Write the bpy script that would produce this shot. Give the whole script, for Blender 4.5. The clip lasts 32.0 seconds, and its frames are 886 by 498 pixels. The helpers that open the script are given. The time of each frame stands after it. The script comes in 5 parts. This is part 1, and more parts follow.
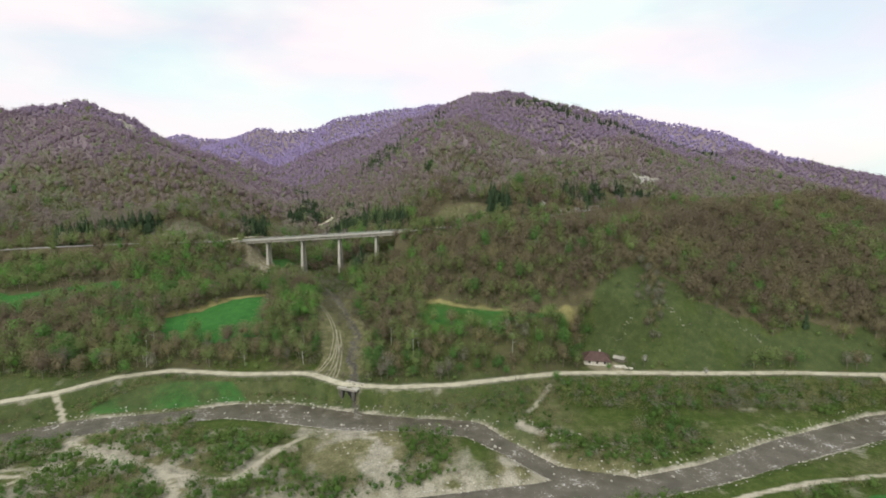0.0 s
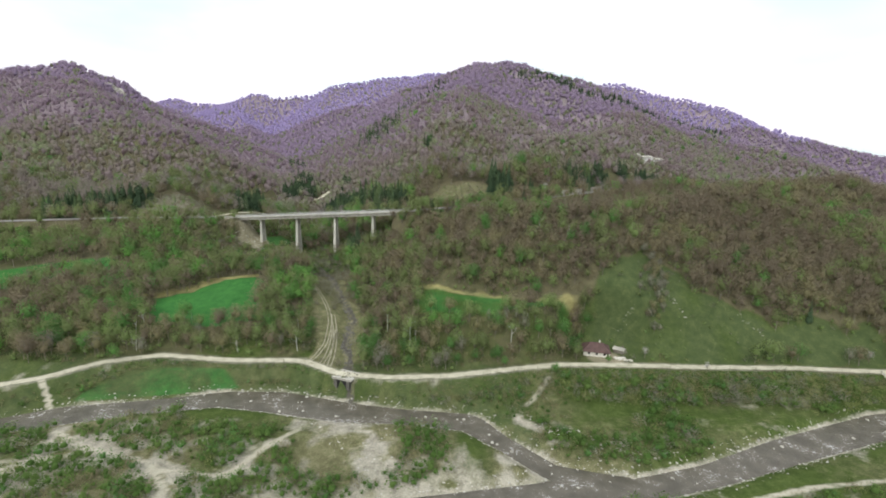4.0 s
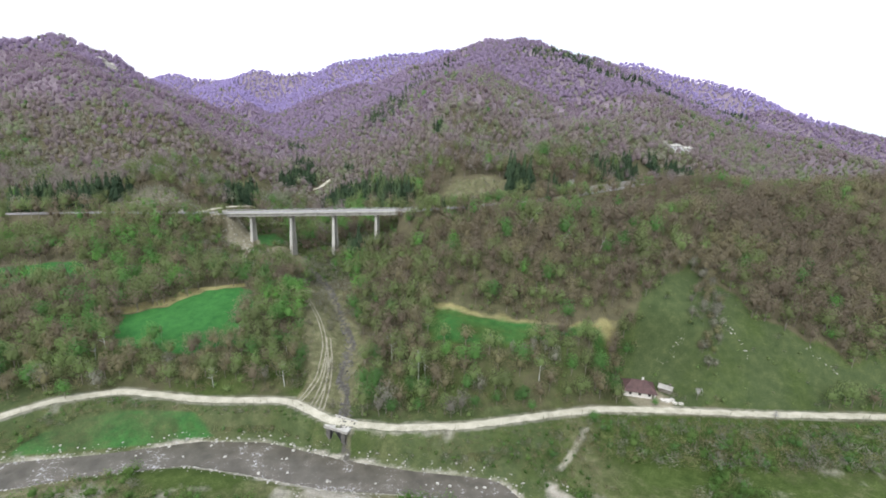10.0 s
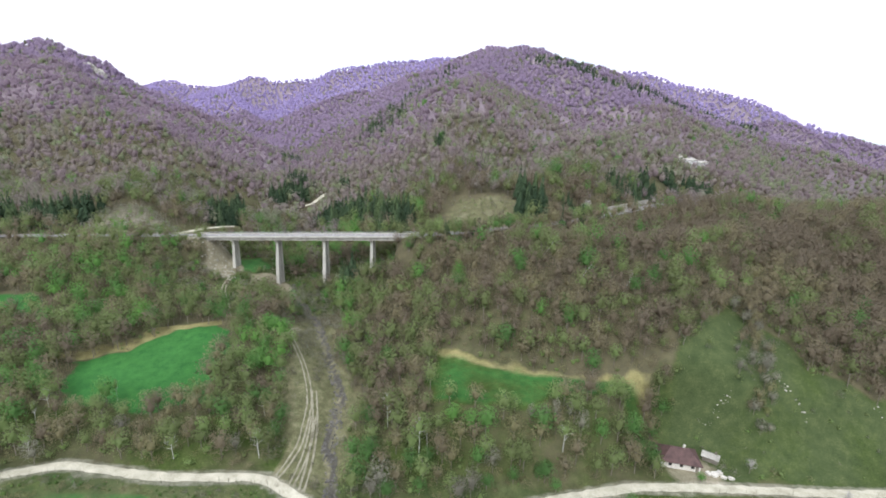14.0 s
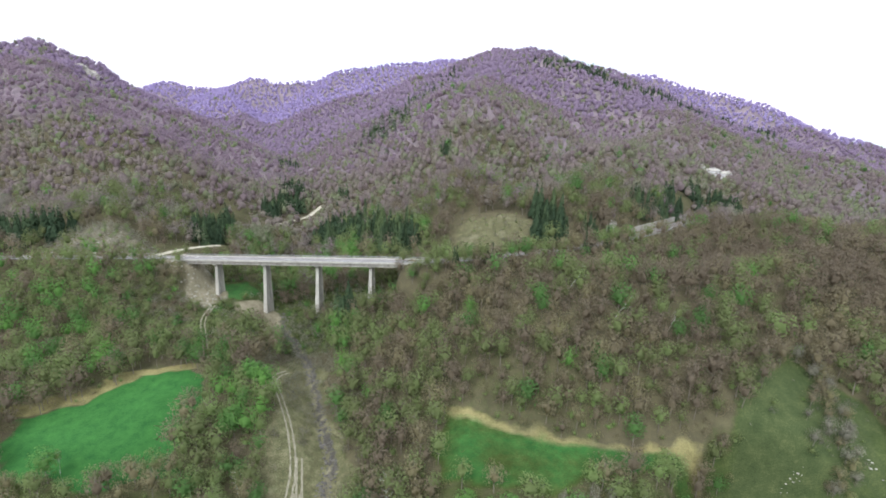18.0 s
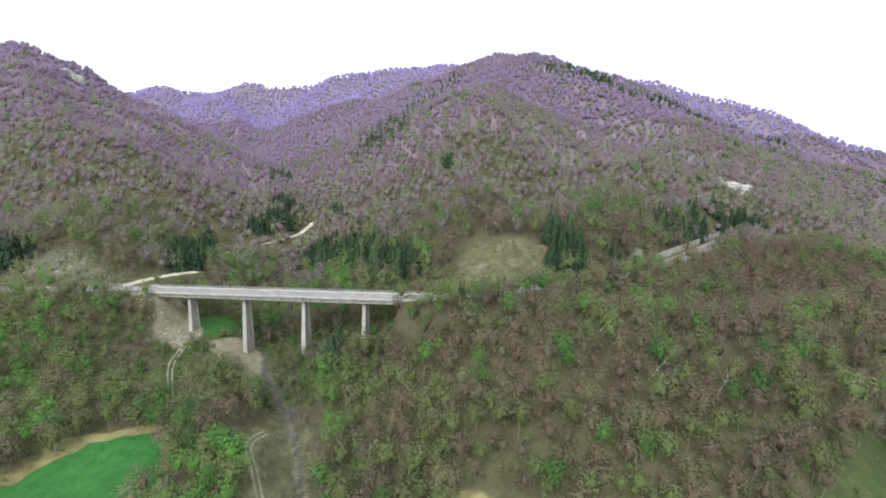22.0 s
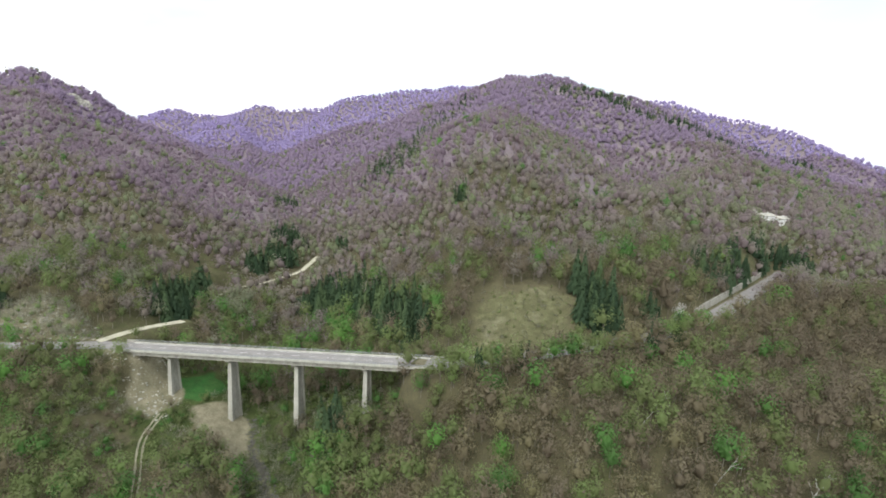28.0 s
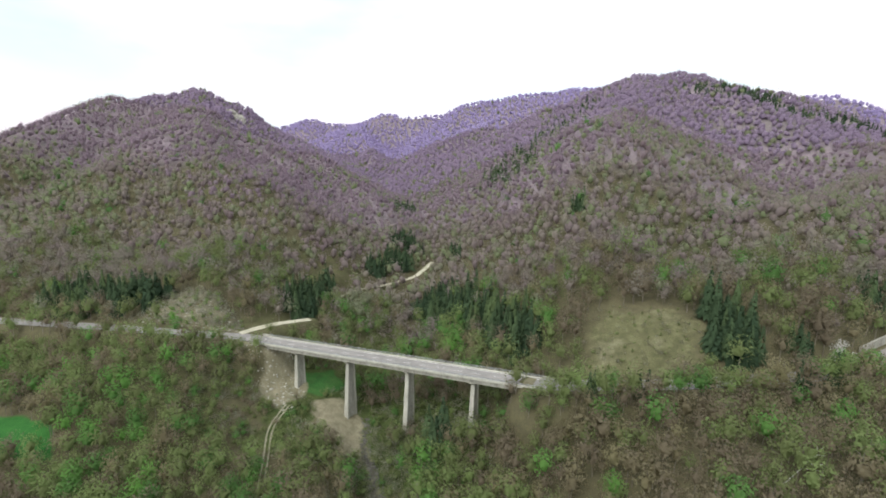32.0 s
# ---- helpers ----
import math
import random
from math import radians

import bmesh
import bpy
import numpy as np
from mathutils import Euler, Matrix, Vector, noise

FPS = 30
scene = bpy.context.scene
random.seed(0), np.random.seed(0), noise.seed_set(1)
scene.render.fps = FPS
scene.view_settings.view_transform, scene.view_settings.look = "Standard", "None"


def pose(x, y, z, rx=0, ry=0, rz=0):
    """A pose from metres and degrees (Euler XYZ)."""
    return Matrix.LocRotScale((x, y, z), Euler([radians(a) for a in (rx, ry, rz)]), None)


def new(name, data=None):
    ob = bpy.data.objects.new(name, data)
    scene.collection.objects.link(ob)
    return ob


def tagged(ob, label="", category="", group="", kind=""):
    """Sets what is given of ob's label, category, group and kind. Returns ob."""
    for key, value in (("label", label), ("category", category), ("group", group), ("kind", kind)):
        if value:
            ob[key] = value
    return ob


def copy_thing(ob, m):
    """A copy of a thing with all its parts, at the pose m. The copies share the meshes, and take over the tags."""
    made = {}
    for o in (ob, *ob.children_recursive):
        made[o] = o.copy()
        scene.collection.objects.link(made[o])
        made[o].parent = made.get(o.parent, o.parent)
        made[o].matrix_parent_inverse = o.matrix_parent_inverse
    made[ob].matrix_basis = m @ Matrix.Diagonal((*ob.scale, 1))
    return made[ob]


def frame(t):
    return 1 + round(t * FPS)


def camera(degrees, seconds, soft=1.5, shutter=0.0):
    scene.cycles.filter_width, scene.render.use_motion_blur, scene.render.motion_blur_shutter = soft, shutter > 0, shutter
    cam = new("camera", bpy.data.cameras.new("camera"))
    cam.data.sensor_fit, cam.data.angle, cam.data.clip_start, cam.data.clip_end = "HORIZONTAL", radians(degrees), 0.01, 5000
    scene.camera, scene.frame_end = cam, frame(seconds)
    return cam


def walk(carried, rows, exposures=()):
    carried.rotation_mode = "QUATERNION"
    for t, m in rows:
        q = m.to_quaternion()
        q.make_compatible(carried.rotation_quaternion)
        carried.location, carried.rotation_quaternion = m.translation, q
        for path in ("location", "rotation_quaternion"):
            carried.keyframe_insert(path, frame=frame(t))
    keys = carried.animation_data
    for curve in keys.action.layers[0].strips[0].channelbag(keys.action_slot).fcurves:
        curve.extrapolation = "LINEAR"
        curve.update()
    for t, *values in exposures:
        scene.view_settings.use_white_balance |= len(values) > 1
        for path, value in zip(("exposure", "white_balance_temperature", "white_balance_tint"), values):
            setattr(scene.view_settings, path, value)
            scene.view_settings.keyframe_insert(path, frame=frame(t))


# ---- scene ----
cam = camera(84.6, 32.0, soft=1.75)
METRES, EYE, TILT, LEAN, TURN = 200.0, 106.0, -9.0, 0.0, 0.0
ROWS = [
    (0.0, 0.0, 0.0, 0.0, 0.0, 0.0, -0.0),
    (0.5, 0.0007, -0.0004, 0.0012, -0.28, 0.15, -0.13),
    (1.0, -0.0003, 0.0006, 0.0064, -0.69, -0.67, -0.06),
    (1.5, -0.0011, 0.004, 0.0135, -1.11, -2.68, -0.42),
    (2.0, -0.0017, 0.0092, 0.0193, -1.05, -3.14, -0.74),
    (2.5, -0.0024, 0.0162, 0.0243, -0.33, -2.53, -0.93),
    (3.0, -0.0038, 0.0232, 0.0278, -0.05, -2.03, -1.04),
    (3.5, -0.0058, 0.0317, 0.0334, -0.29, -2.91, -1.01),
    (5.5, -0.0122, 0.0826, 0.0572, -0.25, -3.99, -1.52),
    (6.0, -0.0147, 0.0985, 0.0633, -0.04, -4.37, -1.54),
    (6.5, -0.0162, 0.1168, 0.0688, 0.09, -4.51, -1.67),
    (7.0, -0.0192, 0.1343, 0.0735, -0.1, -4.33, -1.97),
    (7.5, -0.0224, 0.1548, 0.0798, 0.09, -6.11, -1.69),
    (8.0, -0.0235, 0.175, 0.0869, 0.21, -5.74, -1.64),
    (8.5, -0.0259, 0.1936, 0.0901, 0.19, -3.71, -1.81),
    (9.0, -0.0286, 0.212, 0.0955, 0.04, -4.18, -2.02),
    (9.5, -0.0303, 0.2321, 0.1014, -0.01, -5.43, -1.89),
    (10.0, -0.0321, 0.2544, 0.1094, 0.23, -5.96, -1.9),
    (10.5, -0.0343, 0.2754, 0.1147, 0.17, -5.43, -1.96),
    (11.0, -0.0368, 0.2962, 0.1201, 0.43, -5.1, -1.99),
    (11.5, -0.0383, 0.3167, 0.1266, 0.51, -4.84, -2.06),
    (12.0, -0.0402, 0.3377, 0.1335, 0.21, -5.31, -1.93),
    (12.5, -0.0422, 0.3585, 0.14, 0.56, -5.09, -2.1),
    (13.0, -0.0438, 0.379, 0.1462, 0.6, -4.64, -2.34),
    (13.5, -0.046, 0.3993, 0.1521, 0.27, -4.71, -2.17),
    (14.0, -0.048, 0.4203, 0.1593, 0.08, -5.21, -2.16),
    (14.5, -0.0497, 0.4405, 0.1667, -0.04, -5.15, -2.22),
    (16.5, -0.0587, 0.5249, 0.1922, -0.17, -4.88, -2.22),
    (17.0, -0.0615, 0.5456, 0.1981, -0.01, -4.07, -2.38),
    (17.5, -0.0632, 0.5667, 0.2036, 0.51, -4.29, -2.57),
    (18.0, -0.0651, 0.5877, 0.2125, 0.38, -5.07, -2.45),
    (18.5, -0.067, 0.6081, 0.2191, 0.06, -4.84, -2.44),
    (19.0, -0.0693, 0.6281, 0.2249, -0.11, -3.85, -2.41),
    (19.5, -0.0714, 0.6485, 0.2317, 0.27, -4.15, -2.67),
    (20.0, -0.0735, 0.6697, 0.2392, 0.22, -4.95, -2.64),
    (20.5, -0.0753, 0.69, 0.246, 0.08, -4.66, -2.39),
    (21.0, -0.0772, 0.7089, 0.2521, -0.26, -4.05, -2.51),
    (21.5, -0.08, 0.7302, 0.2584, -0.23, -3.98, -2.72),
    (22.0, -0.082, 0.7499, 0.2646, 0.16, -4.59, -2.53),
    (22.5, -0.0839, 0.7716, 0.272, 0.14, -5.2, -2.48),
    (23.0, -0.0851, 0.7898, 0.2785, -0.12, -5.0, -2.52),
    (23.5, -0.0871, 0.8093, 0.2862, 0.0, -4.72, -2.47),
    (24.0, -0.0881, 0.8242, 0.2911, 0.78, -4.17, -2.48),
    (24.5, -0.0884, 0.8392, 0.2971, 1.14, -3.36, -2.49),
    (25.0, -0.0893, 0.851, 0.302, 1.1, -3.05, -2.41),
    (25.5, -0.0907, 0.8627, 0.3081, 1.37, -3.63, -2.61),
    (26.0, -0.0908, 0.8726, 0.3133, 1.78, -3.41, -2.66),
    (26.5, -0.0911, 0.8813, 0.3184, 1.69, -2.85, -2.56),
    (28.5, -0.0917, 0.9026, 0.3316, 1.34, -2.47, -2.57),
    (29.0, -0.091, 0.9062, 0.3338, 1.84, -2.4, -2.68),
    (29.5, -0.0903, 0.908, 0.3361, 1.78, -2.34, -2.6),
    (30.0, -0.0919, 0.9082, 0.3383, 1.85, -2.17, -2.73),
    (30.5, -0.0923, 0.909, 0.3418, 6.74, -2.04, -3.31),
    (31.0, -0.0905, 0.9101, 0.3438, 8.78, -2.32, -3.26),
    (31.5, -0.0913, 0.91, 0.3469, 10.63, -2.68, -3.52),
    (32.0, -0.0921, 0.9102, 0.3502, 14.76, -2.9, -3.94),
]
walk(cam, [(t, pose(0, 0, EYE, TILT, LEAN, TURN) @ pose(METRES * x, METRES * y, METRES * z, 90 + pitch, roll, yaw)) for t, x, y, z, yaw, pitch, roll in ROWS],
     [(0, 0.26, 6700, 6), (3, 0.42, 6450, 6), (6, 0.6, 6150, 9), (13, 0.8, 5950, 12), (20, 0.79, 5950, 10), (26, 0.7, 6200, 6), (32, 0.54, 6350, 5)])

# ---- light ----
SUN_TURN, SUN_HIGH = 200.0, 48.0
world = bpy.data.worlds.new("sky")
scene.world = world
world.use_nodes = True
wn, wl = world.node_tree.nodes, world.node_tree.links
wn.clear()
sky = wn.new("ShaderNodeTexSky")
sky.sky_type, sky.sun_disc = "NISHITA", False
sky.sun_elevation, sky.sun_rotation = radians(SUN_HIGH), radians(SUN_TURN)
skyb = wn.new("ShaderNodeBackground")
skyb.inputs[1].default_value = 0.15
wl.new(sky.outputs[0], skyb.inputs[0])
cloud = wn.new("ShaderNodeBackground")
cloud.inputs[1].default_value = 0.84
tc, mp, nz, rp = (wn.new("ShaderNode" + k) for k in ("TexCoord", "Mapping", "TexNoise", "ValToRGB"))
mp.inputs["Scale"].default_value = (1.6, 1.6, 4.5)
nz.inputs["Scale"].default_value, nz.inputs["Detail"].default_value = 1.5, 5.0
rp.color_ramp.elements[0].position, rp.color_ramp.elements[1].position = 0.36, 0.56
wl.new(tc.outputs["Generated"], mp.inputs[0]), wl.new(mp.outputs[0], nz.inputs[0]), wl.new(nz.outputs[0], rp.inputs[0])
nz2, rp2 = wn.new("ShaderNodeTexNoise"), wn.new("ShaderNodeValToRGB")
nz2.inputs["Scale"].default_value = 2.1
rp2.color_ramp.elements[0].position, rp2.color_ramp.elements[1].position = 0.38, 0.62
rp2.color_ramp.elements[0].color, rp2.color_ramp.elements[1].color = (0.9, 1.0, 1.03, 1), (1.06, 0.95, 1.02, 1)
wl.new(mp.outputs[0], nz2.inputs[0]), wl.new(nz2.outputs[0], rp2.inputs[0]), wl.new(rp2.outputs[0], cloud.inputs[0])
mx, wo = wn.new("ShaderNodeMixShader"), wn.new("ShaderNodeOutputWorld")
lift = wn.new("ShaderNodeMath")
lift.operation = "MULTIPLY_ADD"
lift.inputs[1].default_value, lift.inputs[2].default_value = 0.35, 0.65
wl.new(rp.outputs[0], lift.inputs[0]), wl.new(lift.outputs[0], mx.inputs[0])
wl.new(skyb.outputs[0], mx.inputs[1]), wl.new(cloud.outputs[0], mx.inputs[2]), wl.new(mx.outputs[0], wo.inputs[0])
sun = new("sun", bpy.data.lights.new("sun", "SUN"))
sun.data.energy, sun.data.angle, sun.data.color = 1.75, radians(40), (1.0, 0.96, 0.9)
sun.matrix_world = pose(0, 0, 400, 90 - SUN_HIGH, 0, 180 - SUN_TURN)

# ---- the lie of the land ----
# Plan: x to the east along the river, y north up the side valley, heights over the river.
rng = np.random.default_rng(7)
LATTICE = rng.random((256, 256))


def vnoise(x, y, size, shift=0.0):
    """Smooth noise in 0..1 with hills of about that many metres."""
    x, y = x / size + 17.3 + shift, y / size + 41.7 + shift * 1.7
    i, j = np.floor(x).astype(int), np.floor(y).astype(int)
    u, v = x - i, y - j
    u, v = u * u * (3 - 2 * u), v * v * (3 - 2 * v)
    g = lambda a, b: LATTICE[(i + a) % 256, (j + b) % 256]
    return (g(0, 0) * (1 - u) + g(1, 0) * u) * (1 - v) + (g(0, 1) * (1 - u) + g(1, 1) * u) * v


def along(path, x, y):
    """Distance to a line of (x, y, value) and the value at the nearest place."""
    best, val = np.full(np.shape(x), 1e9), np.zeros(np.shape(x))
    for (ax, ay, az), (bx, by, bz) in zip(path, path[1:]):
        ux, uy = bx - ax, by - ay
        s = np.clip(((x - ax) * ux + (y - ay) * uy) / (ux * ux + uy * uy), 0, 1)
        d = np.hypot(x - ax - s * ux, y - ay - s * uy)
        near = d < best
        best, val = np.where(near, d, best), np.where(near, az + s * (bz - az), val)
    return best, val


def smax(a, b, k):
    h = np.clip(0.5 + 0.5 * (a - b) / k, 0, 1)
    return b + (a - b) * h + k * h * (1 - h)


def smin(a, b, k):
    return -smax(-a, -b, k)


def step(a, b, v):
    s = np.clip((v - a) / (b - a), 0, 1)
    return s * s * (3 - 2 * s)


def inside(poly, x, y, soft=4.0):
    """1 inside a closed line of (x, y), 0 outside, soft at its edge."""
    odd, best = np.zeros(np.shape(x), bool), np.full(np.shape(x), 1e9)
    for (ax, ay), (bx, by) in zip(poly, poly[1:] + poly[:1]):
        if ay != by:
            odd ^= ((ay > y) != (by > y)) & (x < (bx - ax) * (y - ay) / (by - ay) + ax)
        ux, uy = bx - ax, by - ay
        s = np.clip(((x - ax) * ux + (y - ay) * uy) / (ux * ux + uy * uy + 1e-9), 0, 1)
        best = np.minimum(best, np.hypot(x - ax - s * ux, y - ay - s * uy))
    return step(-soft / 2, soft / 2, np.where(odd, best, -best))


# ridges: crest line (x, y, z), fall of the flanks, rounding of the crest
RIDGES = [
    # eastern mountain: crest, the edge over the side valley, and the spurs of its front
    ([(-5, 1172, 234), (20, 1221, 260), (65, 1219, 272), (93, 1216, 281), (143, 1210, 287), (181, 1203, 280), (215, 1150, 262), (249, 1136, 255), (297, 1121, 244), (350, 1102, 219), (418, 1072, 181), (467, 1047, 161), (533, 1007, 132), (579, 974, 110), (660, 910, 80)], 0.46, 14),
    ([(-5, 1172, 234), (-55, 1140, 184), (-120, 1105, 142), (-158, 1010, 98), (-163, 805, 66)], 0.5, 12),
    ([(93, 1216, 281), (60, 1000, 225), (25, 800, 178), (-3, 650, 141), (-15, 531, 108), (0, 470, 93), (20, 428, 80)], 0.5, 14),
    ([(350, 1102, 219), (345, 1000, 188), (322, 850, 150), (262, 735, 122), (190, 640, 112), (110, 520, 108), (66, 426, 88)], 0.5, 12),
    ([(418, 1072, 181), (395, 930, 150), (340, 750, 104), (262, 590, 84)], 0.42, 14),
    ([(533, 1007, 132), (540, 880, 105), (505, 650, 76)], 0.4, 16),
    # the long crest behind it
    ([(200, 1500, 250), (420, 1590, 276), (511, 1576, 286), (591, 1543, 272), (678, 1501, 241), (778, 1444, 220), (830, 1409, 188), (856, 1391, 172), (905, 1355, 156), (962, 1308, 130), (1060, 1260, 104), (1250, 1200, 60)], 0.5, 14),
    # western mountain: crest, the spur that runs down to the road, the edge over the side valley
    ([(-1300, 620, 60), (-1000, 700, 108), (-900, 780, 146), (-850, 840, 172), (-800, 905, 206), (-760, 945, 222), (-705, 975, 228), (-668, 985, 216), (-608, 979, 190), (-585, 990, 175), (-531, 971, 154), (-400, 880, 120), (-300, 800, 90), (-235, 720, 72)], 0.5, 14),
    ([(-690, 970, 222), (-630, 880, 192), (-500, 740, 160), (-374, 622, 124), (-300, 570, 104), (-247, 526, 86), (-236, 455, 72), (-216, 426, 60)], 0.48, 12),
    ([(-800, 905, 206), (-720, 700, 150), (-610, 520, 90)], 0.42, 16),
    ([(-500, 740, 160), (-470, 620, 118), (-400, 490, 76)], 0.42, 14),
    # the mountain that closes the side valley
    ([(-1900, 1500, 90), (-1100, 1600, 180), (-1000, 1680, 202), (-911, 1735, 225), (-850, 1768, 209), (-761, 1790, 211), (-607, 1660, 236), (-471, 1600, 257), (-340, 1575, 262), (-181, 1562, 281), (-44, 1572, 306), (2, 1572, 304), (90, 1500, 285), (120, 1300, 270)], 0.44, 16),
    ([(-340, 1575, 262), (-400, 1300, 172), (-429, 1144, 102), (-400, 1020, 86)], 0.5, 12),
    ([(-181, 1562, 281), (-215, 1330, 196), (-205, 1180, 132), (-230, 1080, 96)], 0.5, 12),
    ([(-761, 1790, 211), (-640, 1500, 148), (-540, 1250, 105)], 0.5, 14),
    ([(900, 1800, 40), (2400, 1900, 130), (3200, 2000, 90)], 0.2, 40),
    # low hills in front
    ([(-480, 470, 58), (-300, 440, 58), (-225, 425, 62)], 0.42, 12),
    ([(-40, 352, 57), (20, 338, 64), (95, 326, 65), (160, 350, 67), (240, 395, 76), (340, 420, 80)], 0.5, 10),
    ([(-195, 372, 48), (-155, 350, 33), (-128, 328, 25)], 0.36, 8),
    ([(200, 420, 76), (300, 330, 54), (360, 290, 34)], 0.35, 14),
]
STREAM = [(-38, 196, 1.0), (-40, 212, 5.0), (-48, 241, 9.0), (-49, 268, 13.0), (-58, 290, 16.5), (-74, 329, 19.0), (-98, 366, 21.5), (-106, 390, 25.0), (-114, 430, 31.0), (-130, 520, 42.0), (-140, 590, 50.0), (-195, 720, 60.0), (-280, 950, 76.0), (-420, 1250, 105.0), (-520, 1500, 140.0)]
ROAD = [(-420, 120, 11.5), (-260, 158, 11.0), (-186, 193, 10.0), (-170, 203, 9.6), (-156, 219, 9.4), (-134, 228, 9.2), (-100, 224, 8.9), (-66, 226, 8.6), (-45, 213, 8.4), (-22, 211, 8.2), (4, 214, 7.9), (31, 222, 7.5), (60, 230, 7.0), (89, 231, 6.6), (131, 231, 6.2), (174, 233, 5.8), (220, 231, 5.4), (330, 232, 4.5), (520, 215, 3.0)]
HIGHWAY_EAST = [(-26, 361.9, 62.4), (-19, 360.5, 63.0), (20, 368, 66.0), (69, 384, 69.5), (105, 408, 72.0), (150, 455, 71.5), (197, 506, 70.0), (207, 518, 69.5)]
RAMP = [(-179, 393, 50.6), (-176, 400, 50.7), (-171, 408, 51.0), (-165, 414, 51.0), (-158, 426, 49.5)]
GORGE_TRACK = [(-176, 470, 44), (-172, 481, 44), (-166, 499, 45), (-147, 522, 46), (-132, 539, 49), (-128, 570, 54)]
HIGHWAY_WEST = [(-162, 388.1, 51.3), (-172, 390, 50.5), (-210, 384, 50.5), (-250, 379, 50.0), (-330, 372, 47.0), (-460, 350, 42.0)]
RIVER = [(-420, 95, 9), (-290, 145, 8), (-175, 177, 6), (-154, 186, 8), (-123, 195, 6), (-93, 203, 7), (-71, 202, 9), (-40, 195, 8), (-14, 193, 6), (12, 190, 7), (24, 177, 5), (40, 160, 5), (68, 152, 6), (98, 161, 6), (137, 177, 7.5), (192, 197, 8), (300, 218, 12), (520, 190, 12)]
POOL = [(-120, 96, 5), (-60, 122, 6), (-10, 137, 9), (30, 146, 8), (62, 154, 7)]
GRADE = -0.012
FIELD_SHELF = [(-215, 240), (-215, 300), (-130, 318), (-88, 300), (-88, 240)]
CLEARING_SHELF = [(-18, 282), (-14, 243), (30, 240), (76, 246), (76, 268), (22, 282)]


def height(x, y):
    """The ground over the river."""
    fall = GRADE * np.clip(x, -500, 500)
    base = np.interp(y, [-3000, 90, 135, 205, 216, 232, 300, 340, 400, 600, 1000, 2600, 4000], [60, 6, 2.2, 2.6, 7.5, 8.5, 17, 23, 33, 46, 72, 150, 160]) * (1 - 0.75 * step(500, 1100, x) * step(400, 900, y)) + fall
    base = base + 0.12 * np.clip(-y, 0, 400) 
    h = base
    for crest, slope, top in RIDGES:
        face = np.full(np.shape(x), -1e3)
        for pair in zip(crest, crest[1:]):
            d, z = along(pair, x, y)
            face = np.maximum(face, z - slope * (np.sqrt(d * d + top * top) - top))
        h = smax(h, face, 12)
    beyond = y - np.interp(x, [p[0] for p in ROAD], [p[1] for p in ROAD])
    h = base + (h - base) * step(2, 30, beyond)
    rise = np.clip((h - base) / 60, 0, 1)
    spur = 1 - np.abs(2 * vnoise(x + 0.25 * y, y * 0.35, 95, 3.0) - 1)
    h = h + rise * step(430, 620, y) * ((spur - 0.5) * 17 + (vnoise(x, y, 60) - 0.5) * 9)
    h = h + rise * (vnoise(x, y, 26, 9.0) - 0.5) * 5 + (vnoise(x, y, 9, 5.0) - 0.5) * 0.7
    h = h + (18 + 0.16 * (y - 258) - h) * inside(FIELD_SHELF, x, y, 26)
    h = h + (29 + 0.09 * (y - 264) - h) * inside(CLEARING_SHELF, x, y, 22)
    d, z = along(STREAM, x, y)
    h = smin(h, z + 0.42 * np.clip(d - 3, 0, 500) + 0.0012 * d * d, 5)
    for line, half, ease in ((ROAD, 3.2, 7), (HIGHWAY_EAST, 6.0, 9), (HIGHWAY_WEST, 5.2, 12), (RAMP, 2.5, 9), (GORGE_TRACK, 2.0, 7)):
        d, z = along(line, x, y)
        h = h + (z - h) * (1 - step(half, half + ease, d))
    h = h + (6.6 - h) * (1 - step(13, 24, np.hypot((x - 84) * 0.75, y - 243)))
    for line in (RIVER, POOL):
        d, w = along(line, x, y)
        h = np.where(d < w + 5, np.minimum(h, fall - 1.3 + 3.2 * step(w - 3.5, w + 5, d)), h)
    return h

# ---- materials ----
def material(name, rough=0.9, metal=0.0):
    m = bpy.data.materials.new(name)
    m.use_nodes = True
    b = m.node_tree.nodes["Principled BSDF"]
    b.inputs["Roughness"].default_value, b.inputs["Metallic"].default_value = rough, metal
    b.inputs["Specular IOR Level"].default_value = 0.25
    return m, m.node_tree.nodes, m.node_tree.links, b


def ramp(nodes, links, fac, *stops):
    r = nodes.new("ShaderNodeValToRGB")
    e = r.color_ramp.elements
    while len(e) < len(stops):
        e.new(0.5)
    for k, (at, col) in zip(e, stops):
        k.position, k.color = at, (*col, 1)
    links.new(fac, r.inputs[0])
    return r.outputs[0]


def noise_tex(nodes, links, scale, detail=4.0, rough=0.6, stretch=(1, 1, 1)):
    g, mpg, n = nodes.new("ShaderNodeNewGeometry"), nodes.new("ShaderNodeMapping"), nodes.new("ShaderNodeTexNoise")
    mpg.inputs["Scale"].default_value = stretch
    n.inputs["Scale"].default_value, n.inputs["Detail"].default_value, n.inputs["Roughness"].default_value = scale, detail, rough
    links.new(g.outputs["Position"], mpg.inputs[0]), links.new(mpg.outputs[0], n.inputs["Vector"])
    return n.outputs["Fac"]


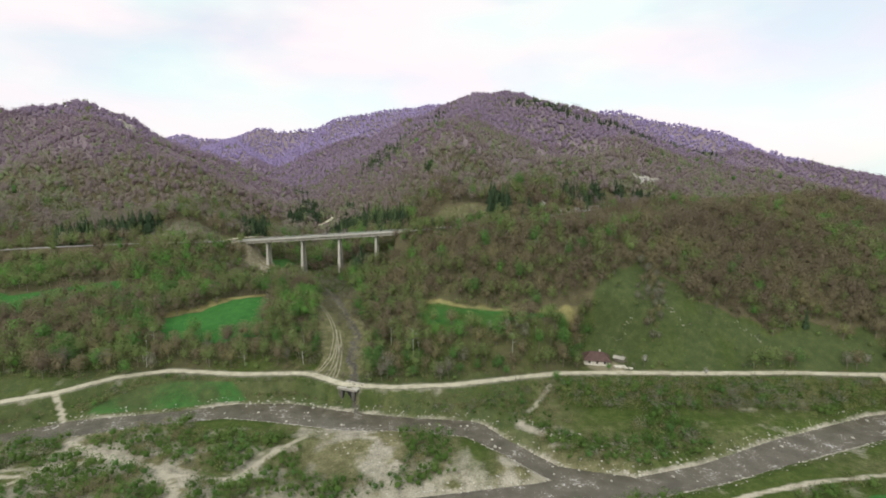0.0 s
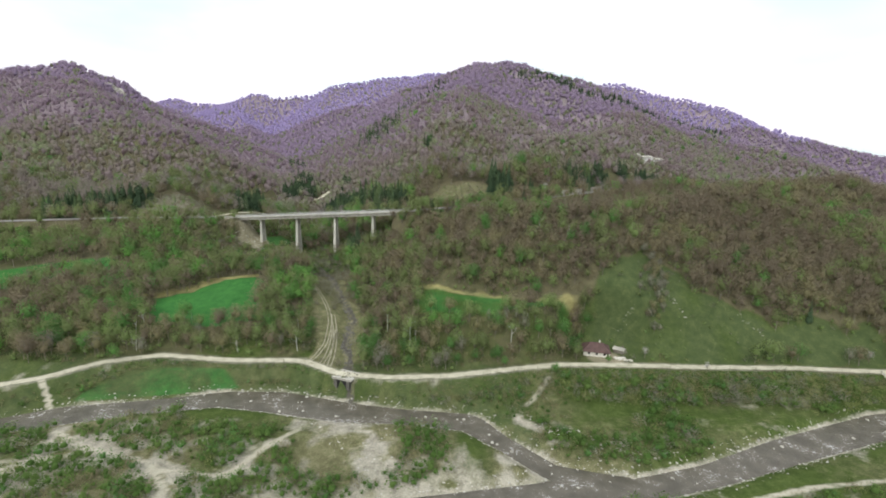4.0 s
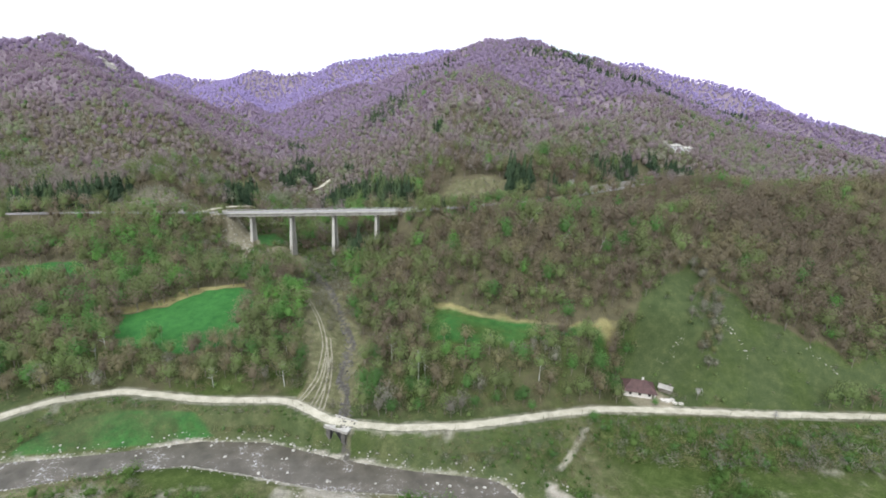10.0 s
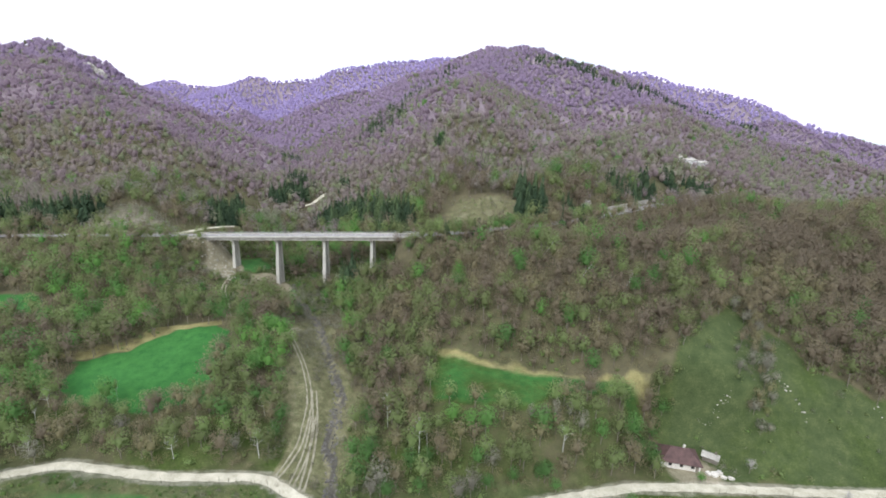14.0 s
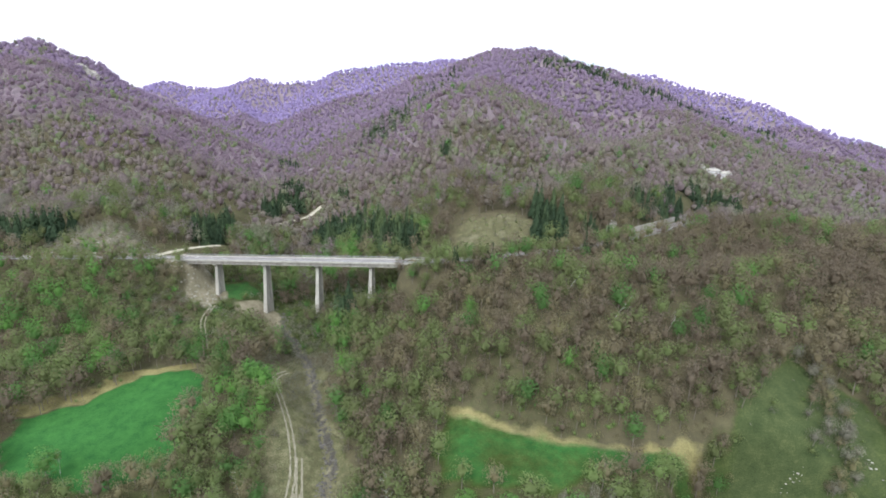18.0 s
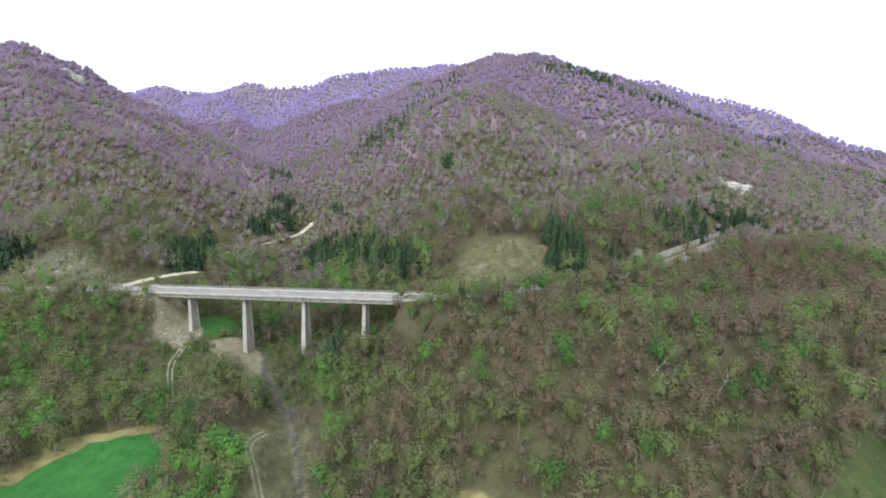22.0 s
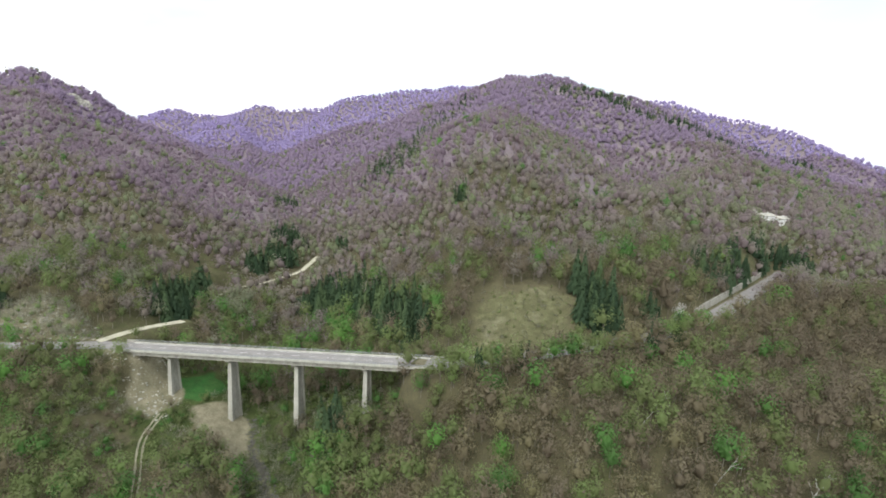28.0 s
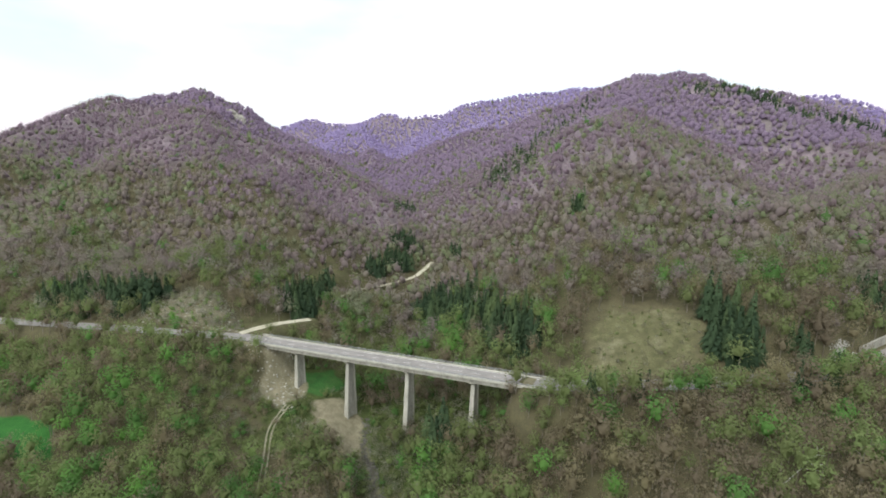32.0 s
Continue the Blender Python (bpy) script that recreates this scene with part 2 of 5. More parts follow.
def blend(nodes, links, fac, a, b, mode="MIX"):
    x = nodes.new("ShaderNodeMix")
    x.data_type, x.blend_type = "RGBA", mode
    for value, slot in ((fac, x.inputs[0]), (a, x.inputs[6]), (b, x.inputs[7])):
        if isinstance(value, (int, float)):
            slot.default_value = value
        elif isinstance(value, tuple):
            slot.default_value = (*value, 1)
        else:
            links.new(value, slot)
    return x.outputs[2]


def maths(nodes, links, op, a, b=0.0, c=0.0, clamp=False):
    x = nodes.new("ShaderNodeMath")
    x.operation, x.use_clamp = op, clamp
    for value, slot in zip((a, b, c), x.inputs):
        if isinstance(value, (int, float)):
            slot.default_value = value
        else:
            links.new(value, slot)
    return x.outputs[0]


def bumped(nodes, links, b, fac, dist, strength=0.6):
    k = nodes.new("ShaderNodeBump")
    k.inputs["Strength"].default_value, k.inputs["Distance"].default_value = strength, dist
    links.new(fac, k.inputs["Height"]), links.new(k.outputs[0], b.inputs["Normal"])


def surface(name, dark, light, big=0.3, small=4.0, rough=0.9, relief=0.05, metal=0.0, stretch=(1, 1, 1)):
    """A surface with stains at one scale and grain at another."""
    m, n, l, b = material(name, rough, metal)
    a, c = noise_tex(n, l, big, 4, 0.6, stretch), noise_tex(n, l, small, 5, 0.7, stretch)
    mean = maths(n, l, "MULTIPLY_ADD", c, 0.5, maths(n, l, "MULTIPLY", a, 0.5))
    l.new(ramp(n, l, mean, (0.36, dark), (0.62, light)), b.inputs["Base Color"])
    bumped(n, l, b, c, relief)
    return m


def foliage(name, *stops, glow=0.5, patch=0.02):
    """Leaves or twigs: every tree has its own tint, stands of trees differ, and light shines through a little."""
    m, n, l, b = material(name, 0.85)
    at = n.new("ShaderNodeAttribute")
    at.attribute_name = "tint"
    stand = noise_tex(n, l, patch, 3, 0.55)
    fine = noise_tex(n, l, 0.9, 2, 0.6)
    mean = maths(n, l, "ADD", maths(n, l, "MULTIPLY", at.outputs["Fac"], 0.5), maths(n, l, "MULTIPLY_ADD", stand, 1.5, -0.6))
    mean = maths(n, l, "ADD", mean, maths(n, l, "MULTIPLY_ADD", fine, 0.3, -0.15))
    own = n.new("ShaderNodeObjectInfo")
    mean = maths(n, l, "ADD", mean, maths(n, l, "MULTIPLY_ADD", own.outputs["Random"], 0.5, -0.25))
    col = ramp(n, l, mean, *stops)
    l.new(col, b.inputs["Base Color"])
    b.inputs["Specular IOR Level"].default_value = 0.1
    bumped(n, l, b, noise_tex(n, l, 1.7, 3, 0.7), 0.3, 0.3)
    t, x, out = n.new("ShaderNodeBsdfTranslucent"), n.new("ShaderNodeMixShader"), n["Material Output"]
    x.inputs[0].default_value = glow
    l.new(col, t.inputs[0]), l.new(b.outputs[0], x.inputs[1]), l.new(t.outputs[0], x.inputs[2]), l.new(x.outputs[0], out.inputs[0])
    return m


def ground_material():
    m, n, l, b = material("ground", 0.95)
    b.inputs["Specular IOR Level"].default_value = 0.05

    def zone(name, rag=0.5):
        a = n.new("ShaderNodeAttribute")
        a.attribute_name = name
        edge = maths(n, l, "MULTIPLY_ADD", noise_tex(n, l, 0.35, 5, 0.7), rag, -rag * 0.5)
        return maths(n, l, "MULTIPLY_ADD", maths(n, l, "ADD", a.outputs["Fac"], edge), 3.0, -1.0, clamp=True)
    broad, mid, fine = noise_tex(n, l, 0.03, 4), noise_tex(n, l, 0.25, 5, 0.65), noise_tex(n, l, 2.2, 4, 0.7)
    mix = maths(n, l, "MULTIPLY_ADD", mid, 0.48, maths(n, l, "MULTIPLY", fine, 0.52))
    # leaf litter, darkened so that gaps between crowns read as shade
    col = ramp(n, l, mix, (0.36, (0.08, 0.072, 0.045)), (0.5, (0.108, 0.098, 0.058)), (0.64, (0.14, 0.132, 0.072)))
    # far slopes blend to pale violet: distance haze put into the ground colour
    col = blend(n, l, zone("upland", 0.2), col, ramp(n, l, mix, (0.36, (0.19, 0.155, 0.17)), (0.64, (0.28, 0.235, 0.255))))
    col = blend(n, l, zone("grass"), col, ramp(n, l, mix, (0.38, (0.034, 0.056, 0.014)), (0.52, (0.062, 0.088, 0.024)), (0.64, (0.1, 0.13, 0.042))))
    col = blend(n, l, zone("dry"), col, ramp(n, l, mix, (0.38, (0.085, 0.085, 0.045)), (0.5, (0.145, 0.14, 0.074)), (0.62, (0.24, 0.23, 0.135))))
    col = blend(n, l, zone("straw"), col, ramp(n, l, mix, (0.36, (0.15, 0.138, 0.058)), (0.64, (0.34, 0.305, 0.14))))
    col = blend(n, l, zone("field"), col, ramp(n, l, mix, (0.36, (0.024, 0.095, 0.026)), (0.64, (0.06, 0.18, 0.042))))
    col = blend(n, l, zone("heath"), col, ramp(n, l, mix, (0.36, (0.042, 0.062, 0.026)), (0.52, (0.068, 0.09, 0.036)), (0.64, (0.105, 0.125, 0.052))))
    col = blend(n, l, zone("bare"), col, ramp(n, l, mix, (0.36, (0.14, 0.128, 0.082)), (0.64, (0.33, 0.3, 0.21))))
    col = blend(n, l, zone("gravel"), col, ramp(n, l, mix, (0.36, (0.16, 0.15, 0.12)), (0.5, (0.33, 0.31, 0.25)), (0.64, (0.48, 0.45, 0.37))))
    col = blend(n, l, zone("track", 0.25), col, ramp(n, l, mix, (0.36, (0.3, 0.28, 0.21)), (0.64, (0.5, 0.47, 0.38))))
    col = blend(n, l, zone("bed", 0.2), col, (0.09, 0.085, 0.07))
    l.new(blend(n, l, 0.35, col, ramp(n, l, broad, (0.35, (0.65, 0.68, 0.6)), (0.65, (1.25, 1.2, 1.2))), "MULTIPLY"), b.inputs["Base Color"])
    bumped(n, l, b, mix, 0.6, 0.7)
    return m


def water_material():
    m, n, l, b = material("river_water", 0.16)
    b.inputs["Specular IOR Level"].default_value = 0.35
    ripple = noise_tex(n, l, 1.3, 5, 0.7)
    rough_water = noise_tex(n, l, 0.12, 4, 0.6)
    foam = maths(n, l, "MULTIPLY_ADD", maths(n, l, "ADD", maths(n, l, "MULTIPLY", noise_tex(n, l, 0.9, 5, 0.8), 0.6), maths(n, l, "MULTIPLY", rough_water, 0.4)), 9.0, -5.1, clamp=True)
    deep = ramp(n, l, rough_water, (0.35, (0.07, 0.063, 0.046)), (0.65, (0.13, 0.116, 0.09)))
    l.new(blend(n, l, foam, deep, (0.62, 0.62, 0.62)), b.inputs["Base Color"])
    l.new(maths(n, l, "MULTIPLY_ADD", foam, 0.5, 0.22), b.inputs["Roughness"])
    bumped(n, l, b, ripple, 0.25, 0.6)
    return m


GROUND = ground_material()
WATER = water_material()
CONCRETE = surface("concrete", (0.3, 0.29, 0.25), (0.52, 0.5, 0.43), 0.25, 2.5, 0.85, 0.03, stretch=(1, 1, 0.35))
CONCRETE_OLD = surface("weathered_concrete", (0.22, 0.21, 0.18), (0.46, 0.44, 0.38), 0.4, 3.0, 0.9, 0.04, stretch=(1, 1, 0.3))
ASPHALT = surface("worn_asphalt", (0.19, 0.178, 0.168), (0.3, 0.28, 0.262), 0.2, 3.0, 0.9, 0.01)
GRAVEL_ROAD = surface("pale_gravel", (0.3, 0.28, 0.2), (0.56, 0.53, 0.41), 0.25, 2.6, 0.95, 0.05)
STONE = surface("river_stone", (0.2, 0.19, 0.16), (0.52, 0.5, 0.43), 0.5, 2.0, 0.85, 0.05)
DIRT = surface("pale_dirt", (0.15, 0.14, 0.09), (0.34, 0.32, 0.23), 0.4, 3.0, 0.95, 0.04)
STONE_DARK = surface("wet_stone", (0.04, 0.038, 0.034), (0.16, 0.15, 0.13), 0.5, 2.0, 0.6, 0.05)
PAINT = surface("road_paint", (0.55, 0.55, 0.53), (0.75, 0.75, 0.72), 0.8, 4.0, 0.8, 0.003)
STEEL = surface("galvanised_steel", (0.3, 0.31, 0.32), (0.5, 0.51, 0.52), 0.5, 5.0, 0.5, 0.002, 0.6)
ROOF = surface("rusty_roof_sheet", (0.055, 0.035, 0.032), (0.12, 0.072, 0.064), 0.6, 3.0, 0.75, 0.02)
PLASTER = surface("old_plaster", (0.42, 0.39, 0.33), (0.7, 0.67, 0.6), 0.5, 3.0, 0.9, 0.02)
WHITEWASH = surface("white_plaster", (0.6, 0.6, 0.58), (0.8, 0.8, 0.78), 0.4, 3.0, 0.9, 0.02)
WOOD = surface("grey_timber", (0.1, 0.085, 0.065), (0.27, 0.24, 0.2), 0.6, 6.0, 0.9, 0.02)
# near-black for window panes and for the shade painted inside the culvert
DARK = surface("dark_shade_and_panes", (0.012, 0.012, 0.012), (0.03, 0.03, 0.03), 1.0, 4.0, 0.4, 0.001)
BARK = surface("grey_bark", (0.13, 0.11, 0.085), (0.3, 0.27, 0.22), 0.8, 5.0, 0.95, 0.03, stretch=(1, 1, 0.3))
BIRCH_BARK = surface("white_bark", (0.4, 0.39, 0.35), (0.72, 0.71, 0.66), 0.9, 4.0, 0.9, 0.02, stretch=(1, 1, 2))
TWIGS = foliage("bare_twigs", (0.1, (0.22, 0.183, 0.13)), (0.4, (0.264, 0.233, 0.141)), (0.7, (0.292, 0.277, 0.143)), (0.95, (0.27, 0.308, 0.119)))
OLIVE = foliage("budding_crowns", (0.1, (0.185, 0.218, 0.092)), (0.5, (0.224, 0.286, 0.112)), (0.9, (0.246, 0.364, 0.118)))
# mid, high, top and far crowns: distance haze put into the colour, paler and violet
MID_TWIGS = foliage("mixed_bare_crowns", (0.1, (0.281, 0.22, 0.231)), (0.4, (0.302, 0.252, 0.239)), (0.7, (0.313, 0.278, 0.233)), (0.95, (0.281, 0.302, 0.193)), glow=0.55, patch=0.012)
FRESH = foliage("fresh_leaves", (0.1, (0.1, 0.19, 0.06)), (0.5, (0.14, 0.27, 0.08)), (0.95, (0.18, 0.36, 0.085)))
HIGH_HAZE_TWIGS = foliage("hazed_beech_crowns", (0.1, (0.305, 0.235, 0.283)), (0.45, (0.33, 0.26, 0.302)), (0.75, (0.35, 0.285, 0.313)), (1.0, (0.315, 0.3, 0.275)), glow=0.55, patch=0.008)
FAR_HAZE_TWIGS = foliage("hazed_far_crowns", (0.1, (0.41, 0.34, 0.55)), (0.5, (0.44, 0.37, 0.59)), (0.9, (0.46, 0.39, 0.6)), glow=0.55, patch=0.006)
TOP_HAZE_TWIGS = foliage("hazed_top_crowns", (0.1, (0.33, 0.26, 0.355)), (0.5, (0.36, 0.285, 0.38)), (0.95, (0.375, 0.305, 0.38)), glow=0.55, patch=0.008)
# budding crowns of the far slopes, greyed by haze in the colour
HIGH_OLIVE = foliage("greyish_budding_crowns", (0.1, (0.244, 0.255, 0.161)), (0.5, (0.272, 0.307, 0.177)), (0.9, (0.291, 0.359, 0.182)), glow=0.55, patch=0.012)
NEEDLES = foliage("dark_needles", (0.1, (0.042, 0.07, 0.038)), (0.6, (0.068, 0.105, 0.052)), (1.0, (0.115, 0.16, 0.068)), glow=0.25)
SCRUB = foliage("willow_scrub", (0.1, (0.08, 0.145, 0.038)), (0.5, (0.115, 0.205, 0.052)), (0.95, (0.17, 0.25, 0.075)), patch=0.05)
GREY_TWIGS = foliage("grey_twigs", (0.1, (0.216, 0.205, 0.162)), (0.5, (0.292, 0.286, 0.216)), (0.9, (0.378, 0.367, 0.281)))
BLOSSOM = foliage("white_blossom", (0.1, (0.42, 0.4, 0.36)), (0.9, (0.66, 0.64, 0.6)))


# ---- mesh helpers ----
def part(name, bm, mat, parent=None, label=""):
    me = bpy.data.meshes.new(name)
    bm.to_mesh(me)
    bm.free()
    me.materials.append(mat)
    ob = new(name, me)
    ob.parent = parent
    return tagged(ob, label)


def box(bm, x0, x1, y0, y1, z0, z1, m=None):
    vs = [bm.verts.new((x, y, z)) for x in (x0, x1) for y in (y0, y1) for z in (z0, z1)]
    for f in ((0, 1, 3, 2), (4, 6, 7, 5), (0, 4, 5, 1), (2, 3, 7, 6), (0, 2, 6, 4), (1, 5, 7, 3)):
        bm.faces.new([vs[i] for i in f])
    if m is not None:
        bmesh.ops.transform(bm, matrix=m, verts=vs)
    return vs


def soup(name, pts, faces, mat, tint=None, parent=None, normals=None):
    """One mesh from arrays: pts (n, 3), faces (k, 3 or 4)."""
    me = bpy.data.meshes.new(name)
    k, c = faces.shape
    me.vertices.add(len(pts)), me.loops.add(k * c), me.polygons.add(k)
    me.vertices.foreach_set("co", pts.astype(np.float32).ravel())
    me.loops.foreach_set("vertex_index", faces.astype(np.int32).ravel())
    me.polygons.foreach_set("loop_start", np.arange(0, k * c, c, dtype=np.int32))
    if tint is not None:
        me.attributes.new("tint", "FLOAT", "POINT").data.foreach_set("value", tint.astype(np.float32))
    me.update(calc_edges=True)
    if normals is not None:
        me.normals_split_custom_set_from_vertices(normals)
    me.materials.append(mat)
    ob = new(name, me)
    ob.parent = parent
    return ob


def smooth_line(path, gap):
    """A line of points every gap metres through the path's corners, rounded."""
    p = np.array(path, float)
    s = np.concatenate([[0], np.cumsum(np.hypot(np.diff(p[:, 0]), np.diff(p[:, 1])))])
    u = np.linspace(0, s[-1], max(2, int(s[-1] / gap) + 1))
    q = np.stack([np.interp(u, s, p[:, i]) for i in range(3)], 1)
    for _ in range(int(9 / gap) + 1):
        q[1:-1] = 0.25 * q[:-2] + 0.5 * q[1:-1] + 0.25 * q[2:]
    return q


def strip(name, path, half, mat, gap=2.5, lift=0.12, across=5, drape=False, rag=0.0, crown=0.0, thick=0.3):
    """A road or water sheet along a path; half is a width or a function of the line's own third value."""
    q = smooth_line(path, gap)
    t = np.gradient(q[:, :2], axis=0)
    t /= np.linalg.norm(t, axis=1)[:, None]
    side = np.stack([t[:, 1], -t[:, 0]], 1)
    w = np.linspace(-1, 1, across)
    hw = np.full(len(q), half) if not callable(half) else half(q[:, 2])
    jag = 1 + rag * (rng.random((len(q), 2)) - 0.5)
    pts = np.zeros((len(q), across, 3))
    for k, v in enumerate(w):
        pts[:, k, :2] = q[:, :2] + side * (v * hw * (jag[:, 0] if v < 0 else jag[:, 1]))[:, None]
        pts[:, k, 2] = q[:, 2] + lift + crown * (1 - v * v)
    if drape:
        pts[..., 2] = height(pts[..., 0], pts[..., 1]) + lift
    if callable(half):
        pts[..., 2] = GRADE * np.clip(pts[..., 0], -500, 500) + lift
    n = len(q)
    i = (np.arange(n - 1)[:, None] * across + np.arange(across - 1)[None]).ravel()
    return soup(name, pts.reshape(-1, 3), np.stack([i, i + 1, i + across + 1, i + across], 1), mat)


# ---- ground ----
LEFT_FIELD = [(-150, 250), (-166, 279), (-150, 290), (-118, 309), (-108, 306), (-97, 257), (-120, 250)]
CLEARING = [(-14, 279), (-9, 250), (16, 247), (40, 250), (69, 252), (76, 259), (55, 263), (22, 270)]
CLEARING_EDGE = [(-17, 281), (-14, 274), (22, 266), (55, 260), (76, 256), (81, 260), (56, 265), (22, 272)]
EAST_MEADOW = [(120, 296), (105, 284), (88, 267), (80, 256), (92, 237), (146, 236), (235, 237), (228, 250), (190, 258), (162, 254), (141, 270), (126, 284)]
EAST_FLAT = [(46, 196), (60, 180), (100, 172), (150, 188), (190, 206), (150, 198), (100, 196)]
GULLY = [(-62, 218), (-38, 216), (-40, 240), (-42, 270), (-52, 292), (-66, 326), (-82, 340), (-86, 318), (-78, 292), (-68, 262), (-66, 236)]
NEAR_FIELD = [(96, 60), (100, 128), (130, 146), (170, 154), (320, 162), (420, 60)]
RIVER_MEADOW = [(-154, 196), (-150, 206), (-128, 215), (-100, 216), (-90, 212), (-122, 203)]
FAR_LEFT_FIELD = [(-330, 285), (-240, 300), (-205, 312), (-215, 326), (-340, 322)]
BAR = [(-64, 191), (-34, 185), (-16, 181), (-14, 160), (-22, 148), (-34, 160), (-48, 180)]
SHOALS = [[(-64, 190, 0), (-48, 187, 0), (-32, 182, 0)], [(-40, 180, 0), (-26, 170, 0), (-14, 152, 0)], [(30, 190, 0), (40, 181, 0)], [(-96, 154, 0), (-86, 150, 0)]]
EAST_BAR = [(30, 199), (46, 187), (70, 174), (94, 169), (88, 164), (66, 168), (40, 181)]
ISLAND = [(34, 178), (58, 174), (84, 162), (72, 158), (48, 163), (36, 172)]
SCARP = [(-16, 366), (-12, 402), (1, 426), (16, 418), (29, 424), (42, 398), (36, 384), (21, 373)]
CHUTES = [[(-18, 366, 0), (-22, 392, 0), (-20, 420, 0), (-23, 452, 0)], [(-184, 398, 0), (-196, 408, 0), (-214, 417, 0)], [(-166, 382, 0), (-152, 372, 0), (-142, 368, 0)]]
TALUS = [(-245, 388), (-238, 412), (-214, 418), (-184, 404), (-180, 395)]
UNDER_DECK = [(-128, 376), (-118, 384), (-106, 380), (-95, 370), (-96, 356), (-105, 350), (-114, 357), (-124, 366)]
RAVINE = [(-140, 340), (-150, 400), (-110, 410), (-60, 400), (-40, 366), (-60, 340), (-100, 334)]
CUTTING = [(-174, 384), (-160, 377), (-148, 368), (-136, 362), (-131, 372), (-137, 385), (-148, 397), (-164, 398)]
PATCH = [(-138, 378), (-126, 380), (-120, 396), (-130, 402), (-142, 392)]
TRACKS = [
    [(-172, 202, 0), (-163, 195, 0), (-157, 187, 0), (-155, 178, 0)],
    [(-138, 152, 0), (-150, 142, 0), (-190, 138, 0)],
    [(-143, 172, 0), (-123, 162, 0), (-100, 157, 0), (-87, 144, 0), (-84, 110, 0)],
    [(-94, 153, 0), (-70, 150, 0), (-65, 163, 0), (-56, 176, 0)],
    [(-123, 162, 0), (-140, 152, 0), (-175, 146, 0)],
    [(80, 128, 0), (91, 141, 0), (106, 147, 0), (125, 152, 0), (156, 157, 0), (230, 166, 0)],
    [(-86, 143, 0), (-100, 156, 0), (-94, 153, 0)],
]
FAINT_TRACKS = [[(51, 217, 0), (44, 208, 0), (37, 199, 0)], [(-70, 150, 0), (-62, 168, 0), (-54, 178, 0)], [(-176, 150, 0), (-130, 158, 0)]]
GULLY_TRACKS = [
    [(-116, 318, 0), (-122, 330, 0), (-134, 351, 0), (-136, 368, 0)],
    [(-62, 226, 0), (-58, 240, 0), (-60, 262, 0), (-66, 278, 0), (-78, 300, 0), (-84, 308, 0), (-80, 318, 0)],
    [(-56, 222, 0), (-55, 240, 0), (-57, 255, 0)],
    [(-52, 220, 0), (-53, 235, 0), (-55, 250, 0), (-60, 268, 0)],
]


def warp(x, y):
    """Makes the outlines of fields and bare patches uneven."""
    return x + (vnoise(x, y, 13, 20.0) - 0.5) * 9 + (vnoise(x, y, 5, 22.0) - 0.5) * 4, y + (vnoise(x, y, 13, 24.0) - 0.5) * 9 + (vnoise(x, y, 5, 26.0) - 0.5) * 4


def axis(lo, hi, a, b, fine, grow, cap):
    mid = list(np.arange(a, b + fine, fine))
    for start, end, way in ((a, lo, -1), (mid[-1], hi, 1)):
        s, v = fine, start
        while (end - v) * way > 0:
            s = min(s * grow, cap)
            v += way * s
            mid.append(v)
    return np.sort(np.array(mid))


gx = axis(-3600, 3600, -255, 235, 1.9, 1.05, 60)
gy = axis(-2500, 4200, 128, 430, 1.9, 1.03, 60)
X, Y = np.meshgrid(gx, gy)
Z = height(X, Y)
i = (np.arange(len(gy) - 1)[:, None] * len(gx) + np.arange(len(gx) - 1)[None]).ravel()
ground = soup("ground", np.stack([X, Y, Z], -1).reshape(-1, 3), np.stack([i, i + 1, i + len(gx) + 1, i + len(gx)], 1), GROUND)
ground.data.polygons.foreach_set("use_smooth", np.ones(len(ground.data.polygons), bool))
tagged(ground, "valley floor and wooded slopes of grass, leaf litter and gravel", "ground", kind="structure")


def near_any(lines, x, y, half, soft):
    best = np.full(np.shape(x), 1e9)
    for line in lines:
        best = np.minimum(best, along(line, x, y)[0])
    return 1 - step(half - soft, half + soft, best)


